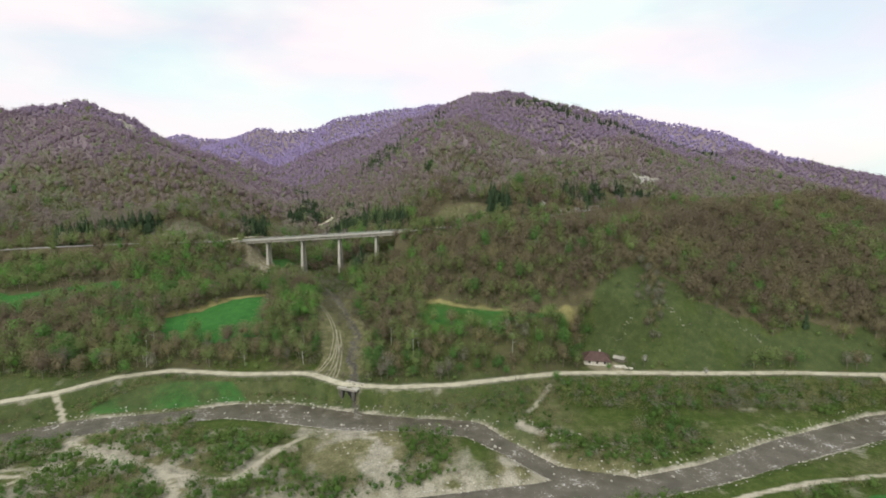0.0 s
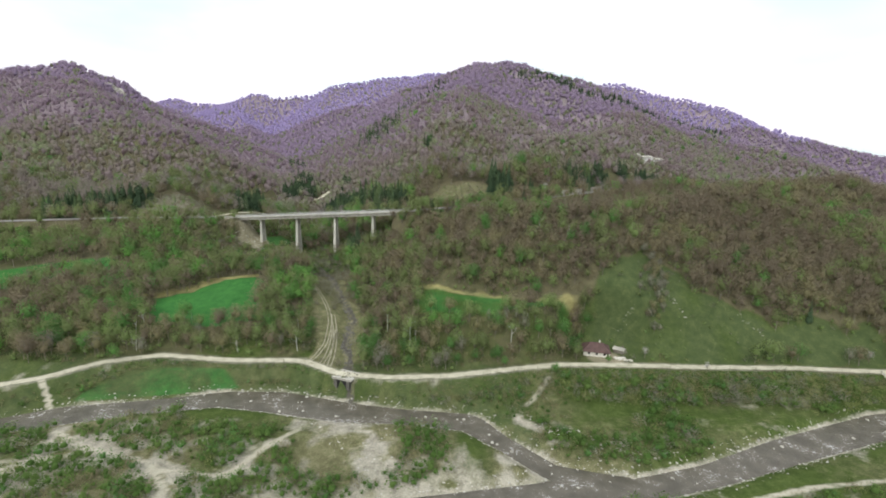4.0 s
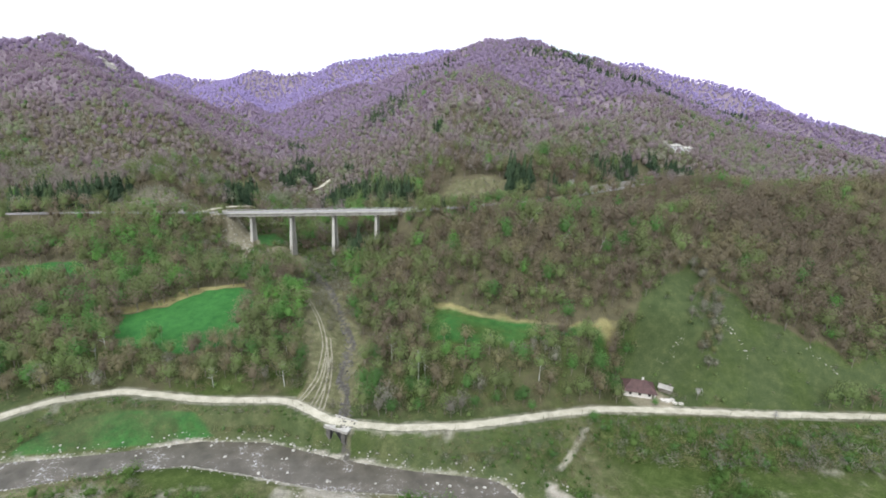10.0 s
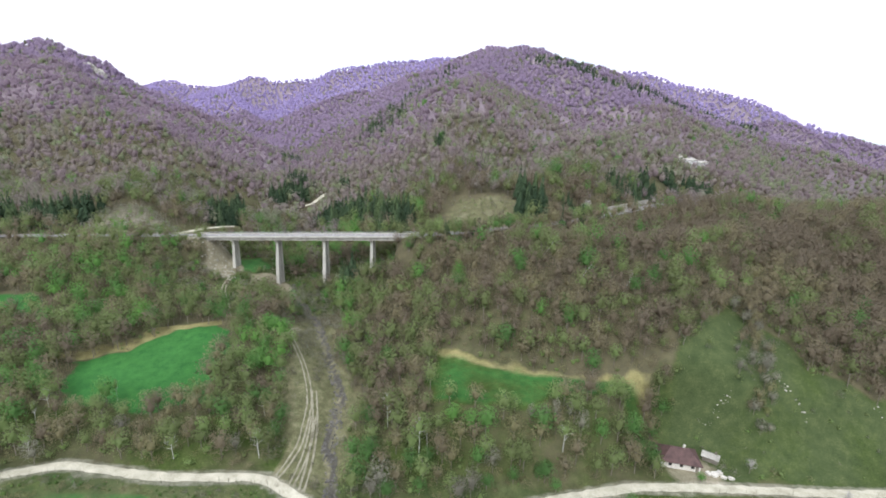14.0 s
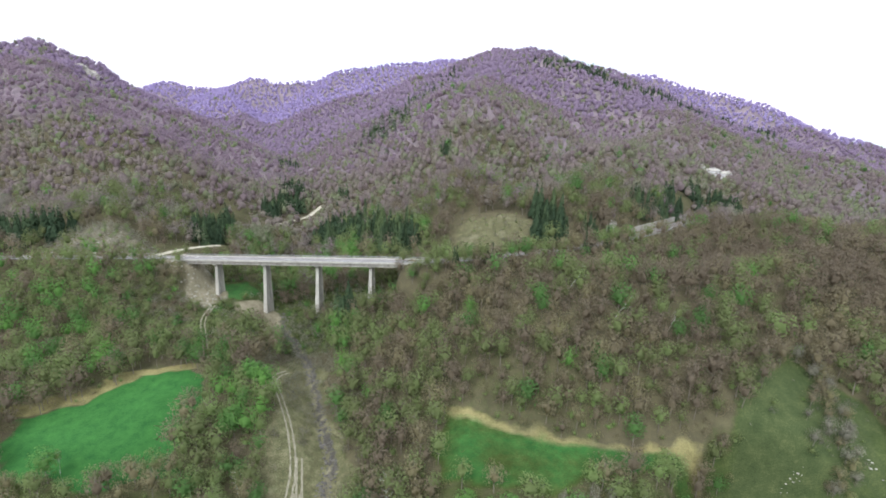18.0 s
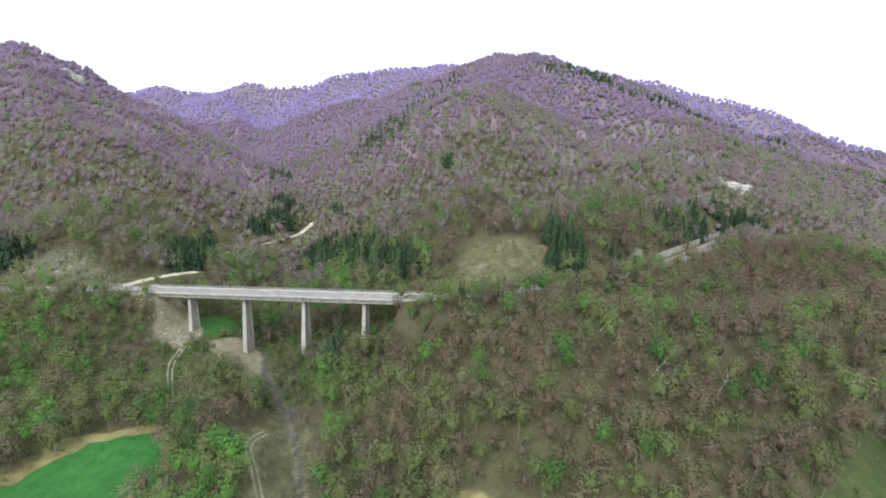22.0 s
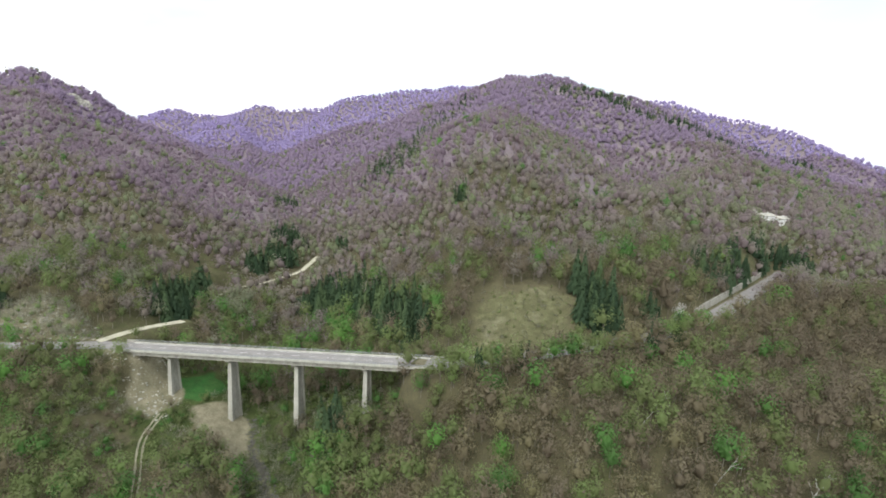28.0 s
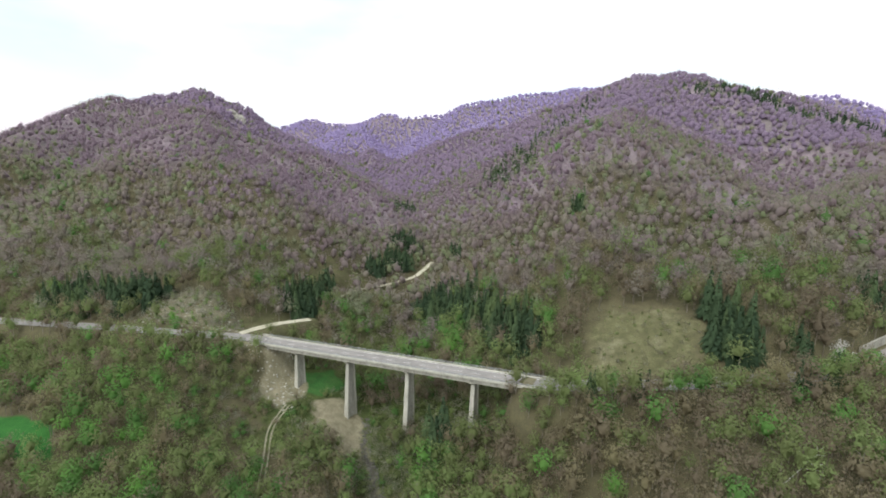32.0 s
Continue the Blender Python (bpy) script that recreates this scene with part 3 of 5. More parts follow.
river_d, river_w = along(RIVER, X, Y)
pool_d, pool_w = along(POOL, X, Y)
shore = np.minimum(river_d - river_w, pool_d - pool_w)
flat = step(232, 224, Y)
strip_land = step(0, 4, Y - np.interp(X, [p[0] for p in RIVER], [p[1] for p in RIVER])) * step(46, 36, X)
speckle = 0.5 + 0.5 * vnoise(X, Y, 5, 4.0)
WX, WY = warp(X, Y)
EASED, FAINT = [smooth_line(q, 2.0) for q in TRACKS], [smooth_line(q, 2.0) for q in FAINT_TRACKS]
zones = {
    "grass": np.maximum.reduce([flat * (0.8 - 0.2 * strip_land) * (0.7 + 0.5 * vnoise(X, Y, 22, 63.0)), 0.6 * inside(RAVINE, WX, WY, 10), 0.62 * step(262, 246, Y) * (0.6 + 0.6 * vnoise(X, Y, 12, 17.0)), 0.85 * np.clip(1.8 * inside(EAST_MEADOW, WX, WY, 16), 0, 1), inside(GULLY, WX, WY, 6) * 0.8, inside(CLEARING, WX, WY, 5), 0.45 * inside(SCARP, WX, WY, 20), (vnoise(X, Y, 40) > 0.62) * 0.4]),
    # follows the distance up the valley, for the haze tint
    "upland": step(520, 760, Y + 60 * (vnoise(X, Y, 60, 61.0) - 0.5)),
    "heath": np.maximum.reduce([np.clip(1.8 * inside(EAST_MEADOW, WX, WY, 16), 0, 1) * (0.45 + 0.5 * vnoise(X, Y, 14, 71.0)), 0.62 * strip_land * flat * (0.6 + 0.5 * vnoise(X, Y, 7, 73.0)), 0.45 * inside(RAVINE, WX, WY, 10), 0.4 * inside(GULLY, WX, WY, 6)]),
    "dry": np.maximum.reduce([0.75 * inside(CLEARING_EDGE, WX, WY, 4) * (0.55 + 0.7 * vnoise(X, Y, 8, 43.0)), 0.75 * (1 - step(1.5, 4, along([(-172, 281, 0), (-150, 293, 0), (-118, 312, 0)], X, Y)[0])), inside(GULLY, WX, WY, 5) * (0.62 + 0.4 * vnoise(X, Y, 6, 21.0)), flat * (0.5 + 0.35 * step(192, 180, Y)) * (1 - 0.45 * step(30, 90, X)) * (0.3 + 0.9 * vnoise(X, Y, 18, 2.0)), 0.4 * inside(EAST_FLAT, WX, WY, 12), 0.12 * inside(EAST_MEADOW, WX, WY, 8) * (0.4 + vnoise(X, Y, 11, 41.0)), inside(SCARP, WX, WY, 14) * 0.5]),
    "straw": np.maximum(inside(CLEARING_EDGE, WX, WY, 10) * (0.5 + 0.55 * vnoise(X, Y, 6, 43.0)), 0.8 * (1 - step(1.5, 4.5, along([(-172, 281, 0), (-150, 293, 0), (-118, 312, 0)], WX, WY)[0]))),
    "field": np.maximum.reduce([inside(LEFT_FIELD, WX, WY, 4), inside(NEAR_FIELD, WX, WY, 4), 1.2 * inside(RIVER_MEADOW, X, Y, 4), inside(FAR_LEFT_FIELD, WX, WY, 8), inside(PATCH, WX, WY, 5), inside(CLEARING, WX, WY, 6) * (0.3 + 0.4 * vnoise(X, Y, 9, 47.0)), inside(EAST_MEADOW, WX, WY, 12) * 0.25]),
    "bare": np.maximum.reduce([inside(SCARP, WX, WY, 18) * (0.1 + 0.38 * vnoise(X, Y, 7, 4.0)), 0.75 * vnoise(X, Y, 9, 51.0) * near_any(CHUTES, WX, WY, 1.6, 2.2), inside(TALUS, WX, WY, 10) * (0.25 + 0.6 * vnoise(X * 1.6, Y * 0.6, 6, 7.0)), inside(UNDER_DECK, WX, WY, 6), inside(CUTTING, WX, WY, 6) * (0.35 + 0.65 * speckle), 0.5 * (1 - step(4.5, 7, along(HIGHWAY_EAST, X, Y)[0])), 0.5 * (1 - step(1.2, 4.0, along(STREAM, X, Y)[0])) * step(400, 360, Y), (1 - step(7, 13, np.hypot(X - 84, Y - 239))) * 0.7]),
    "gravel": np.maximum.reduce([(0.2 + 0.6 * vnoise(X, Y, 14, 8.0)) * (1 - step(0.2, 2.2, shore)), 0.7 * near_any(SHOALS, WX, WY, 3.5, 3.0), inside(BAR, WX, WY, 14) * 0.4 * vnoise(X, Y, 7, 3.0), 1.5 * flat * (0.45 + 0.55 * step(190, 175, Y) * step(60, 20, X)) * vnoise(X, Y, 16, 13.0) * vnoise(X, Y, 5, 15.0), inside(EAST_BAR, WX, WY, 8) * (0.15 + 0.5 * vnoise(X, Y, 7, 5.0)), 0.5 * (1 - step(3, 5.5, along(ROAD, X, Y)[0]))]),
    "track": np.maximum.reduce([(0.62 + 0.4 * vnoise(X, Y, 6, 31.0)) * near_any(EASED, X, Y, 1.3, 1.2), 0.62 * near_any(FAINT, X, Y, 1.6, 1.4)]),
    "bed": np.maximum(1 - step(-2.0, -0.5, shore), 0.9 * (1 - step(0.5, 2.0, along(STREAM, X + (vnoise(X, Y, 7, 81.0) - 0.5) * 4, Y)[0])) * step(400, 360, Y)),
}
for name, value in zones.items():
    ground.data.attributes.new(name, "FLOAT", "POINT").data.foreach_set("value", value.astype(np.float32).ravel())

# ---- river and roads ----
tagged(strip("water", RIVER, lambda w: w - 0.2, WATER, 2.0, -0.35, 7), "shallow grey-brown mountain river with small rapids", "water", kind="structure")
tagged(strip("water", POOL, lambda w: w - 0.2, WATER, 2.0, -0.4, 7), "still grey side channel beside the gravel bars", "water", kind="structure")
tagged(strip("road", ROAD, 2.0, GRAVEL_ROAD, 2.0, 0.14, 5, rag=0.35, crown=0.1), "pale unpaved gravel road along the river", "road", kind="structure")
tagged(strip("road", HIGHWAY_EAST, 4.2, ASPHALT, 2.5, 0.3, 5, crown=0.08), "worn grey asphalt road climbing along the slope", "road", kind="structure")
tagged(strip("road", HIGHWAY_WEST, 4.2, ASPHALT, 2.5, 0.12, 5, crown=0.08), "worn grey asphalt road along the wooded slope", "road", kind="structure")

tagged(strip("road", RAMP, 2.4, GRAVEL_ROAD, 2.0, 0.14, 5, rag=0.2), "pale gravel ramp joining the asphalt road", "road", kind="structure")
tagged(strip("road", GORGE_TRACK, 1.9, GRAVEL_ROAD, 2.0, 0.16, 5, rag=0.3), "narrow pale track up the side valley", "road", kind="structure")

# wheel ruts up the gully, two to a track
for k, path in enumerate(GULLY_TRACKS):
    q = smooth_line(path, 2.0)
    t = np.gradient(q[:, :2], axis=0)
    t /= np.linalg.norm(t, axis=1)[:, None]
    for v in (-0.85, 0.85):
        rut = q.copy()
        rut[:, :2] += np.stack([t[:, 1], -t[:, 0]], 1) * v
        tagged(strip("wheel_track", [tuple(p) for p in rut], 0.34, DIRT, 1.5, 0.1, 3, drape=True, rag=0.9), "pale worn wheel rut climbing the grassy gully", "track", kind="structure")

# ---- viaduct ----
WEST, EAST = Vector((-162, 388.07, 51.32)), Vector((-25.5, 361.75, 62.47))
LONG = (EAST - WEST).length
ux = (EAST - WEST).normalized()
uy = Vector((-ux.y, ux.x, 0)).normalized()
STATIONS = [0.0] + [(x - WEST.x) / ux.x for x in (-139.0, -109.8, -79.6, -50.4)] + [LONG]
DECK = Matrix((( ux.x, uy.x, 0, WEST.x), (ux.y, uy.y, 0, WEST.y), (ux.z, 0, 1, WEST.z), (0, 0, 0, 1)))


def sheared(bm):
    bmesh.ops.transform(bm, matrix=DECK, verts=bm.verts)
    return bm


viaduct = tagged(new("viaduct"), "long grey concrete road viaduct on four tall tapered piers", "viaduct")
for s0, s1 in zip(STATIONS, STATIONS[1:]):
    bm = bmesh.new()
    box(bm, s0 + 0.04, s1 - 0.04, -4.9, 4.9, -0.45, 0.0)
    part("deck_slab", sheared(bm), CONCRETE, viaduct)
    for v in (-3.6, -1.2, 1.2, 3.6):
        bm = bmesh.new()
        box(bm, s0 + 0.15, s1 - 0.15, v - 0.18, v + 0.18, -2.0, -0.45)
        box(bm, s0 + 0.15, s1 - 0.15, v - 0.38, v + 0.38, -2.3, -2.0)
        part("girder", sheared(bm), CONCRETE_OLD, viaduct)
    bm = bmesh.new()
    box(bm, s0, s1, -3.6, 3.6, 0.004, 0.07)
    part("asphalt", sheared(bm), ASPHALT, viaduct, "worn grey asphalt carriageway")
    for v in (-1, 1):
        bm = bmesh.new()
        box(bm, s0 + 0.03, s1 - 0.03, min(v * 3.62, v * 4.9), max(v * 3.62, v * 4.9), 0.004, 0.3)
        part("pavement", sheared(bm), CONCRETE, viaduct, "raised concrete walkway")
for v in (-1, 1):
    for h in (0.75, 1.2):
        bm = bmesh.new()
        box(bm, 0, LONG, v * 4.75 - 0.06, v * 4.75 + 0.06, h, h + 0.13)
        part("rail", sheared(bm), STEEL, viaduct, "galvanised hand rail")
    for k in range(int(LONG / 3) + 1):
        bm = bmesh.new()
        box(bm, k * 3 - 0.07 + 0.4, k * 3 + 0.47, v * 4.75 - 0.08, v * 4.75 + 0.08, 0.3, 1.2)
        part("railing_post", sheared(bm), CONCRETE, viaduct)
    bm = bmesh.new()
    box(bm, 0, LONG, v * 3.3 - 0.08, v * 3.3 + 0.08, 0.072, 0.08)
    part("edge_line", sheared(bm), PAINT, viaduct, "white painted edge line")
for k in range(int(LONG / 8)):
    bm = bmesh.new()
    box(bm, k * 8 + 1, k * 8 + 4.5, -0.07, 0.07, 0.072, 0.08)
    part("lane_dash", sheared(bm), PAINT, viaduct, "white painted lane dash")
for k in range(1, 5):
    top = WEST + ux * STATIONS[k]
    foot = float(height(np.array([top.x]), np.array([top.y]))[0]) - 2.0
    z1 = top.z - 2.3 - foot
    m = Matrix(((ux.x, uy.x, 0, top.x), (ux.y, uy.y, 0, top.y), (0, 0, 1, foot), (0, 0, 0, 1)))
    flat_x = Vector((ux.x, ux.y, 0)).normalized()
    m = Matrix(((flat_x.x, uy.x, 0, top.x), (flat_x.y, uy.y, 0, top.y), (0, 0, 1, foot), (0, 0, 0, 1)))

    def shaft(bm, hx, hy, x=0.0, y=0.0, spread=0.045):
        vs = box(bm, x - hx, x + hx, y - hy, y + hy, 0, z1 - 1.3)
        for q in vs:
            if q.co.z < 0.1:
                q.co.x += math.copysign(spread * z1 * 0.28, q.co.x)
                q.co.y += math.copysign(spread * z1, q.co.y)
        return bm
    for name, bm, label in (("pier_shaft", shaft(bmesh.new(), 0.45, 1.7), "recessed pier wall"),):
        bmesh.ops.transform(bm, matrix=m, verts=bm.verts)
        part(name, bm, CONCRETE_OLD, viaduct, label)
    for v in (-1, 1):
        bm = shaft(bmesh.new(), 0.78, 0.42, 0, v * 1.8)
        bmesh.ops.transform(bm, matrix=m, verts=bm.verts)
        part("pier_flange", bm, CONCRETE, viaduct)
    bm = bmesh.new()
    vs = box(bm, -1.05, 1.05, -4.3, 4.3, z1 - 1.35, z1 - 0.05)
    for q in vs:
        if q.co.z < z1 - 1.0:
            q.co.y *= 0.6
    bmesh.ops.transform(bm, matrix=m, verts=bm.verts)
    part("pier_cap", bm, CONCRETE, viaduct)
for end, way in ((WEST, -1), (EAST, 1)):
    bm = bmesh.new()
    a, b = (-5.0, -0.02) if way < 0 else (LONG + 0.02, LONG + 5.0)
    box(bm, a, b, -5.1, 5.1, -8.0, -0.02)
    box(bm, a, b, -5.1, -4.7, -0.02, 1.0)
    box(bm, a, b, 4.7, 5.1, -0.02, 1.0)
    part("abutment", sheared(bm), CONCRETE_OLD, viaduct, "solid concrete abutment with wing walls")


# ---- guard rails and retaining wall of the asphalt road ----
def guard_rail(path, offset, label):
    top = tagged(new("guard_rail"), label, "guard rail")
    q = smooth_line(path, 4.0)
    t = np.gradient(q[:, :2], axis=0)
    t /= np.linalg.norm(t, axis=1)[:, None]
    p = q.copy()
    p[:, :2] += np.stack([t[:, 1], -t[:, 0]], 1) * offset
    for a, b in zip(p[:-1], p[1:]):
        m = Matrix.Translation(a) @ Matrix.Rotation(math.atan2(b[1] - a[1], b[0] - a[0]), 4, "Z")
        bm = bmesh.new()
        run = math.hypot(b[0] - a[0], b[1] - a[1])
        vs = box(bm, 0, run, -0.04, 0.04, 0.55, 0.9)
        for v in vs:
            v.co.z += (b[2] - a[2]) * v.co.x / run
        bmesh.ops.transform(bm, matrix=m, verts=bm.verts)
        part("rail", bm, STEEL, top)
        bm = bmesh.new()
        box(bm, -0.07, 0.07, -0.1, 0.0, -0.3, 0.85, m)
        part("post", bm, STEEL, top)


guard_rail(HIGHWAY_EAST[2:7], 4.6, "galvanised guard rail on the valley side of the road")
guard_rail(HIGHWAY_WEST[:4], -4.6, "galvanised guard rail beside the asphalt road")
wall = tagged(new("retaining_wall"), "grey stepped concrete retaining wall above the road", "wall")
q = smooth_line([(96, 408.5, 71.5), (104, 416, 72.2), (143, 457, 71.8), (185, 503, 70.4)], 3.0)
for a, b in zip(q[:-1], q[1:]):
    m = Matrix.Translation(a) @ Matrix.Rotation(math.atan2(b[1] - a[1], b[0] - a[0]), 4, "Z")
    bm = bmesh.new()
    run = math.hypot(b[0] - a[0], b[1] - a[1])
    vs = box(bm, 0.03, run - 0.03, 0, 0.7, -1.0, 3.2)
    for v in vs:
        v.co.y += 0.35 if v.co.z > 1 else 0
    bmesh.ops.transform(bm, matrix=m, verts=bm.verts)
    part("panel", bm, CONCRETE_OLD, wall)


# ---- culvert of the gravel road ----
culvert = tagged(new("culvert"), "small concrete culvert carrying the gravel road over the stream", "culvert")
CUL = pose(-42.5, 212.2, 8.35, 0, 0, -22)
for name, dims, mat, label in (
    ("slab", (-5, 5, -3.4, 3.4, -0.7, 0.02), CONCRETE, ""),
    ("parapet", (-5, 5, -3.75, -3.4, -0.7, 0.2), CONCRETE_OLD, "low pale parapet"),
    ("parapet", (-5, 5, 3.4, 3.75, -0.7, 0.5), CONCRETE, "low pale parapet"),
    ("abutment", (-4, -2.4, -3.6, 3.6, -5, -0.7), STONE_DARK, "dark stone abutment"),
    ("abutment", (2.4, 4, -3.6, 3.6, -5, -0.7), STONE_DARK, "dark stone abutment"),
    # solid near-black box in place of the shaded passage
    ("opening", (-2.4, 2.4, -3.3, 3.2, -4.9, -0.72), DARK, "solid dark block for the shade inside the culvert"),
):
    bm = bmesh.new()
    box(bm, *dims, m=CUL)
    part(name, bm, mat, culvert, label)


# ---- footbridge downstream ----
bridge = tagged(new("footbridge"), "narrow pale concrete bridge across the river", "bridge")
bm = bmesh.new()
box(bm, -1.7, 1.7, -54, 0, -0.5, 0)
bmesh.ops.transform(bm, matrix=Matrix.Translation((219, 229, 5.5)) @ Matrix.Rotation(math.atan2(229 - 182, 219 - 196) - math.pi / 2, 4, "Z"), verts=bm.verts)
part("deck", bm, GRAVEL_ROAD, bridge)
BRM = Matrix.Translation((219, 229, 5.5)) @ Matrix.Rotation(math.atan2(229 - 182, 219 - 196) - math.pi / 2, 4, "Z")
for v in (-1.6, 1.6):
    bm = bmesh.new()
    box(bm, v - 0.06, v + 0.06, -54, 0, 0.9, 1.05, BRM)
    part("rail", bm, STEEL, bridge)
    for k in range(19):
        bm = bmesh.new()
        box(bm, v - 0.08, v + 0.08, -k * 3 - 0.08, -k * 3 + 0.08, 0, 0.9, BRM)
        part("railing_post", bm, CONCRETE, bridge)
for k in (16, 36):
    bm = bmesh.new()
    box(bm, -1.3, 1.3, -k - 0.6, -k + 0.6, -10, -0.5, BRM)
    part("pier", bm, CONCRETE_OLD, bridge)


# ---- houses ----
def house(name, m, long, deep, high, rise, wall_mat, roof_mat, label, windows=3, hip=0.3, door=True):
    top = tagged(new(name), label, "house")
    lx, ly = long / 2, deep / 2
    bm = bmesh.new()
    box(bm, -lx, lx, -ly, ly, -1.5, high, m)
    part("wall", bm, wall_mat, top)
    bm = bmesh.new()
    ex, ey, rx = lx + 0.5, ly + 0.6, lx + 0.5 - hip * long
    lo = [bm.verts.new(p) for p in ((-ex, -ey, high - 0.15), (ex, -ey, high - 0.15), (ex, ey, high - 0.15), (-ex, ey, high - 0.15))]
    up = [bm.verts.new(p) for p in ((-ex, -ey, high + 0.05), (ex, -ey, high + 0.05), (ex, ey, high + 0.05), (-ex, ey, high + 0.05))]
    r0, r1 = bm.verts.new((-rx, 0, high + rise)), bm.verts.new((rx, 0, high + rise))
    bm.faces.new(lo[::-1])
    for k in range(4):
        bm.faces.new((lo[k], lo[(k + 1) % 4], up[(k + 1) % 4], up[k]))
    for f in ((up[0], up[1], r1, r0), (up[2], up[3], r0, r1), (up[1], up[2], r1), (up[3], up[0], r0)):
        bm.faces.new(f)
    bmesh.ops.transform(bm, matrix=m, verts=bm.verts)
    roof = part("roof", bm, roof_mat, top)
    bm = bmesh.new()
    box(bm, rx * 0.4, rx * 0.4 + 0.7, 0.3, 1.0, high + rise * 0.5, high + rise + 0.8, m)
    part("chimney", bm, wall_mat, roof)
    for k in range(windows):
        x = -lx + long * (k + 0.7) / (windows + 0.4)
        win = None
        bm = bmesh.new()
        box(bm, x - 0.6, x + 0.6, -ly - 0.06, -ly + 0.05, 0.9, 2.1, m)
        win = part("window", bm, WOOD, top, "timber window frame")
        bm = bmesh.new()
        box(bm, x - 0.5, x + 0.5, -ly - 0.075, -ly - 0.062, 1.0, 2.0, m)
        part("pane", bm, DARK, win, "dark window pane")
    if door:
        bm = bmesh.new()
        box(bm, lx - 1.6, lx - 0.6, -ly - 0.06, -ly + 0.05, 0, 2.05, m)
        part("door", bm, WOOD, top)
    return top


house("farmhouse", pose(81, 245, 6.7, 0, 0, -12), 13, 9.5, 2.5, 3.4, PLASTER, ROOF, "derelict low farmhouse with a rusty red-brown hipped roof", 3)
house("shed", pose(93.5, 246, 6.7, 0, 0, -35), 5, 3.2, 2.0, 1.0, WOOD, CONCRETE_OLD, "small grey timber shed beside the farmhouse", 0, 0.0, True)
slab = tagged(new("rubble_heap"), "low heap of pale rubble beside the farmhouse", "rubble")
for k in range(14):
    bm = bmesh.new()
    box(bm, -0.9, 0.9, -0.6, 0.6, -0.3, 0.5, pose(93 + rng.uniform(-4, 4), 237.5 + rng.uniform(-1.6, 1.6), 6.8, rng.uniform(-14, 14), rng.uniform(-14, 14), rng.uniform(0, 180)))
    part("block", bm, PLASTER, slab)
for name, x, y, turn, long, deep, high, label in (
    ("hill_house", 250, 616, 8, 13, 9, 6.0, "white two-storey hillside house"),
    ("hill_house", 265, 618, -6, 10, 8, 5.0, "white hillside house with a pale roof"),
    ("hill_house", 238, 617, 4, 7, 6, 3.5, "small white hillside building"),
):
    z = float(height(np.array([float(x)]), np.array([float(y)]))[0])
    house(name, pose(x, y, z + 0.5, 0, 0, turn), long, deep, high, 2.0, WHITEWASH, CONCRETE, label, 3, 0.1, True)

# road sign beside the climbing road
sign = tagged(new("road_sign"), "white road sign on a steel post", "sign")
bm = bmesh.new()
box(bm, -0.05, 0.05, -0.05, 0.05, -0.5, 2.6, pose(92, 405, 71, 0, 0, -30))
part("post", bm, STEEL, sign)
bm = bmesh.new()
box(bm, -0.7, 0.7, -0.1, -0.06, 1.7, 2.6, pose(92, 405, 71, 0, 0, -30))
part("plate", bm, PAINT, sign)

# ---- trees ----
def leaf_soup(centres, outward, size, wide, seed):
    """One small irregular triangle at each centre, lying across the outward way."""
    r = np.random.default_rng(seed)
    n = len(centres)
    o = outward / (np.linalg.norm(outward, axis=1)[:, None] + 1e-6) + r.normal(0, 0.42, (n, 3))
    a = np.cross(o, r.normal(0, 1, (n, 3)))
    a /= np.linalg.norm(a, axis=1)[:, None] + 1e-6
    b = np.cross(o, a)
    b /= np.linalg.norm(b, axis=1)[:, None] + 1e-6
    s = size * (0.6 + 0.8 * r.random(n))[:, None]
    return np.stack([centres - a * s, centres + a * s * 0.9 + b * s * 0.3 * wide, centres + b * s * wide], 1).reshape(-1, 3)


def crown_reach(r):
    """How far a lopsided crown of several boughs goes out in each direction."""
    lumps = r.normal(0, 1, (9, 3))
    lumps /= np.linalg.norm(lumps, axis=1)[:, None]
    bulk = 0.25 + 0.55 * r.random(9)
    return lambda d: 0.68 + 0.4 * np.max(np.clip(d @ lumps.T, 0, 1) ** 4 * bulk, axis=1) / 0.8 + 0.08 * d[:, 2]


def directions(n, r):
    d = r.normal(0, 1, (n, 3))
    d /= np.linalg.norm(d, axis=1)[:, None]
    d[:, 2] = np.where(d[:, 2] < -0.45, -d[:, 2], d[:, 2])
    return d


def ico(level):
    bm = bmesh.new()
    bmesh.ops.create_icosphere(bm, subdivisions=level, radius=1.0)
    pts, faces = np.array([v.co[:] for v in bm.verts]), np.array([[v.index for v in f.verts] for f in bm.faces])
    bm.free()
    return pts, faces


ICO, ICO_FINE = ico(1), ico(2)


def heart(r, reach, low, wide, fill, fine=True):
    """The dense body of a crown: lumpy boughs."""
    p, f = ICO_FINE if fine else ICO
    q = p * np.array([wide, wide, (1 - low) / 2]) * (reach(p) * fill * (0.75 + 0.5 * r.random(len(p))))[:, None] + np.array([0, 0, (1 + low) / 2 - 0.05])
    return q[f].reshape(-1, 3)


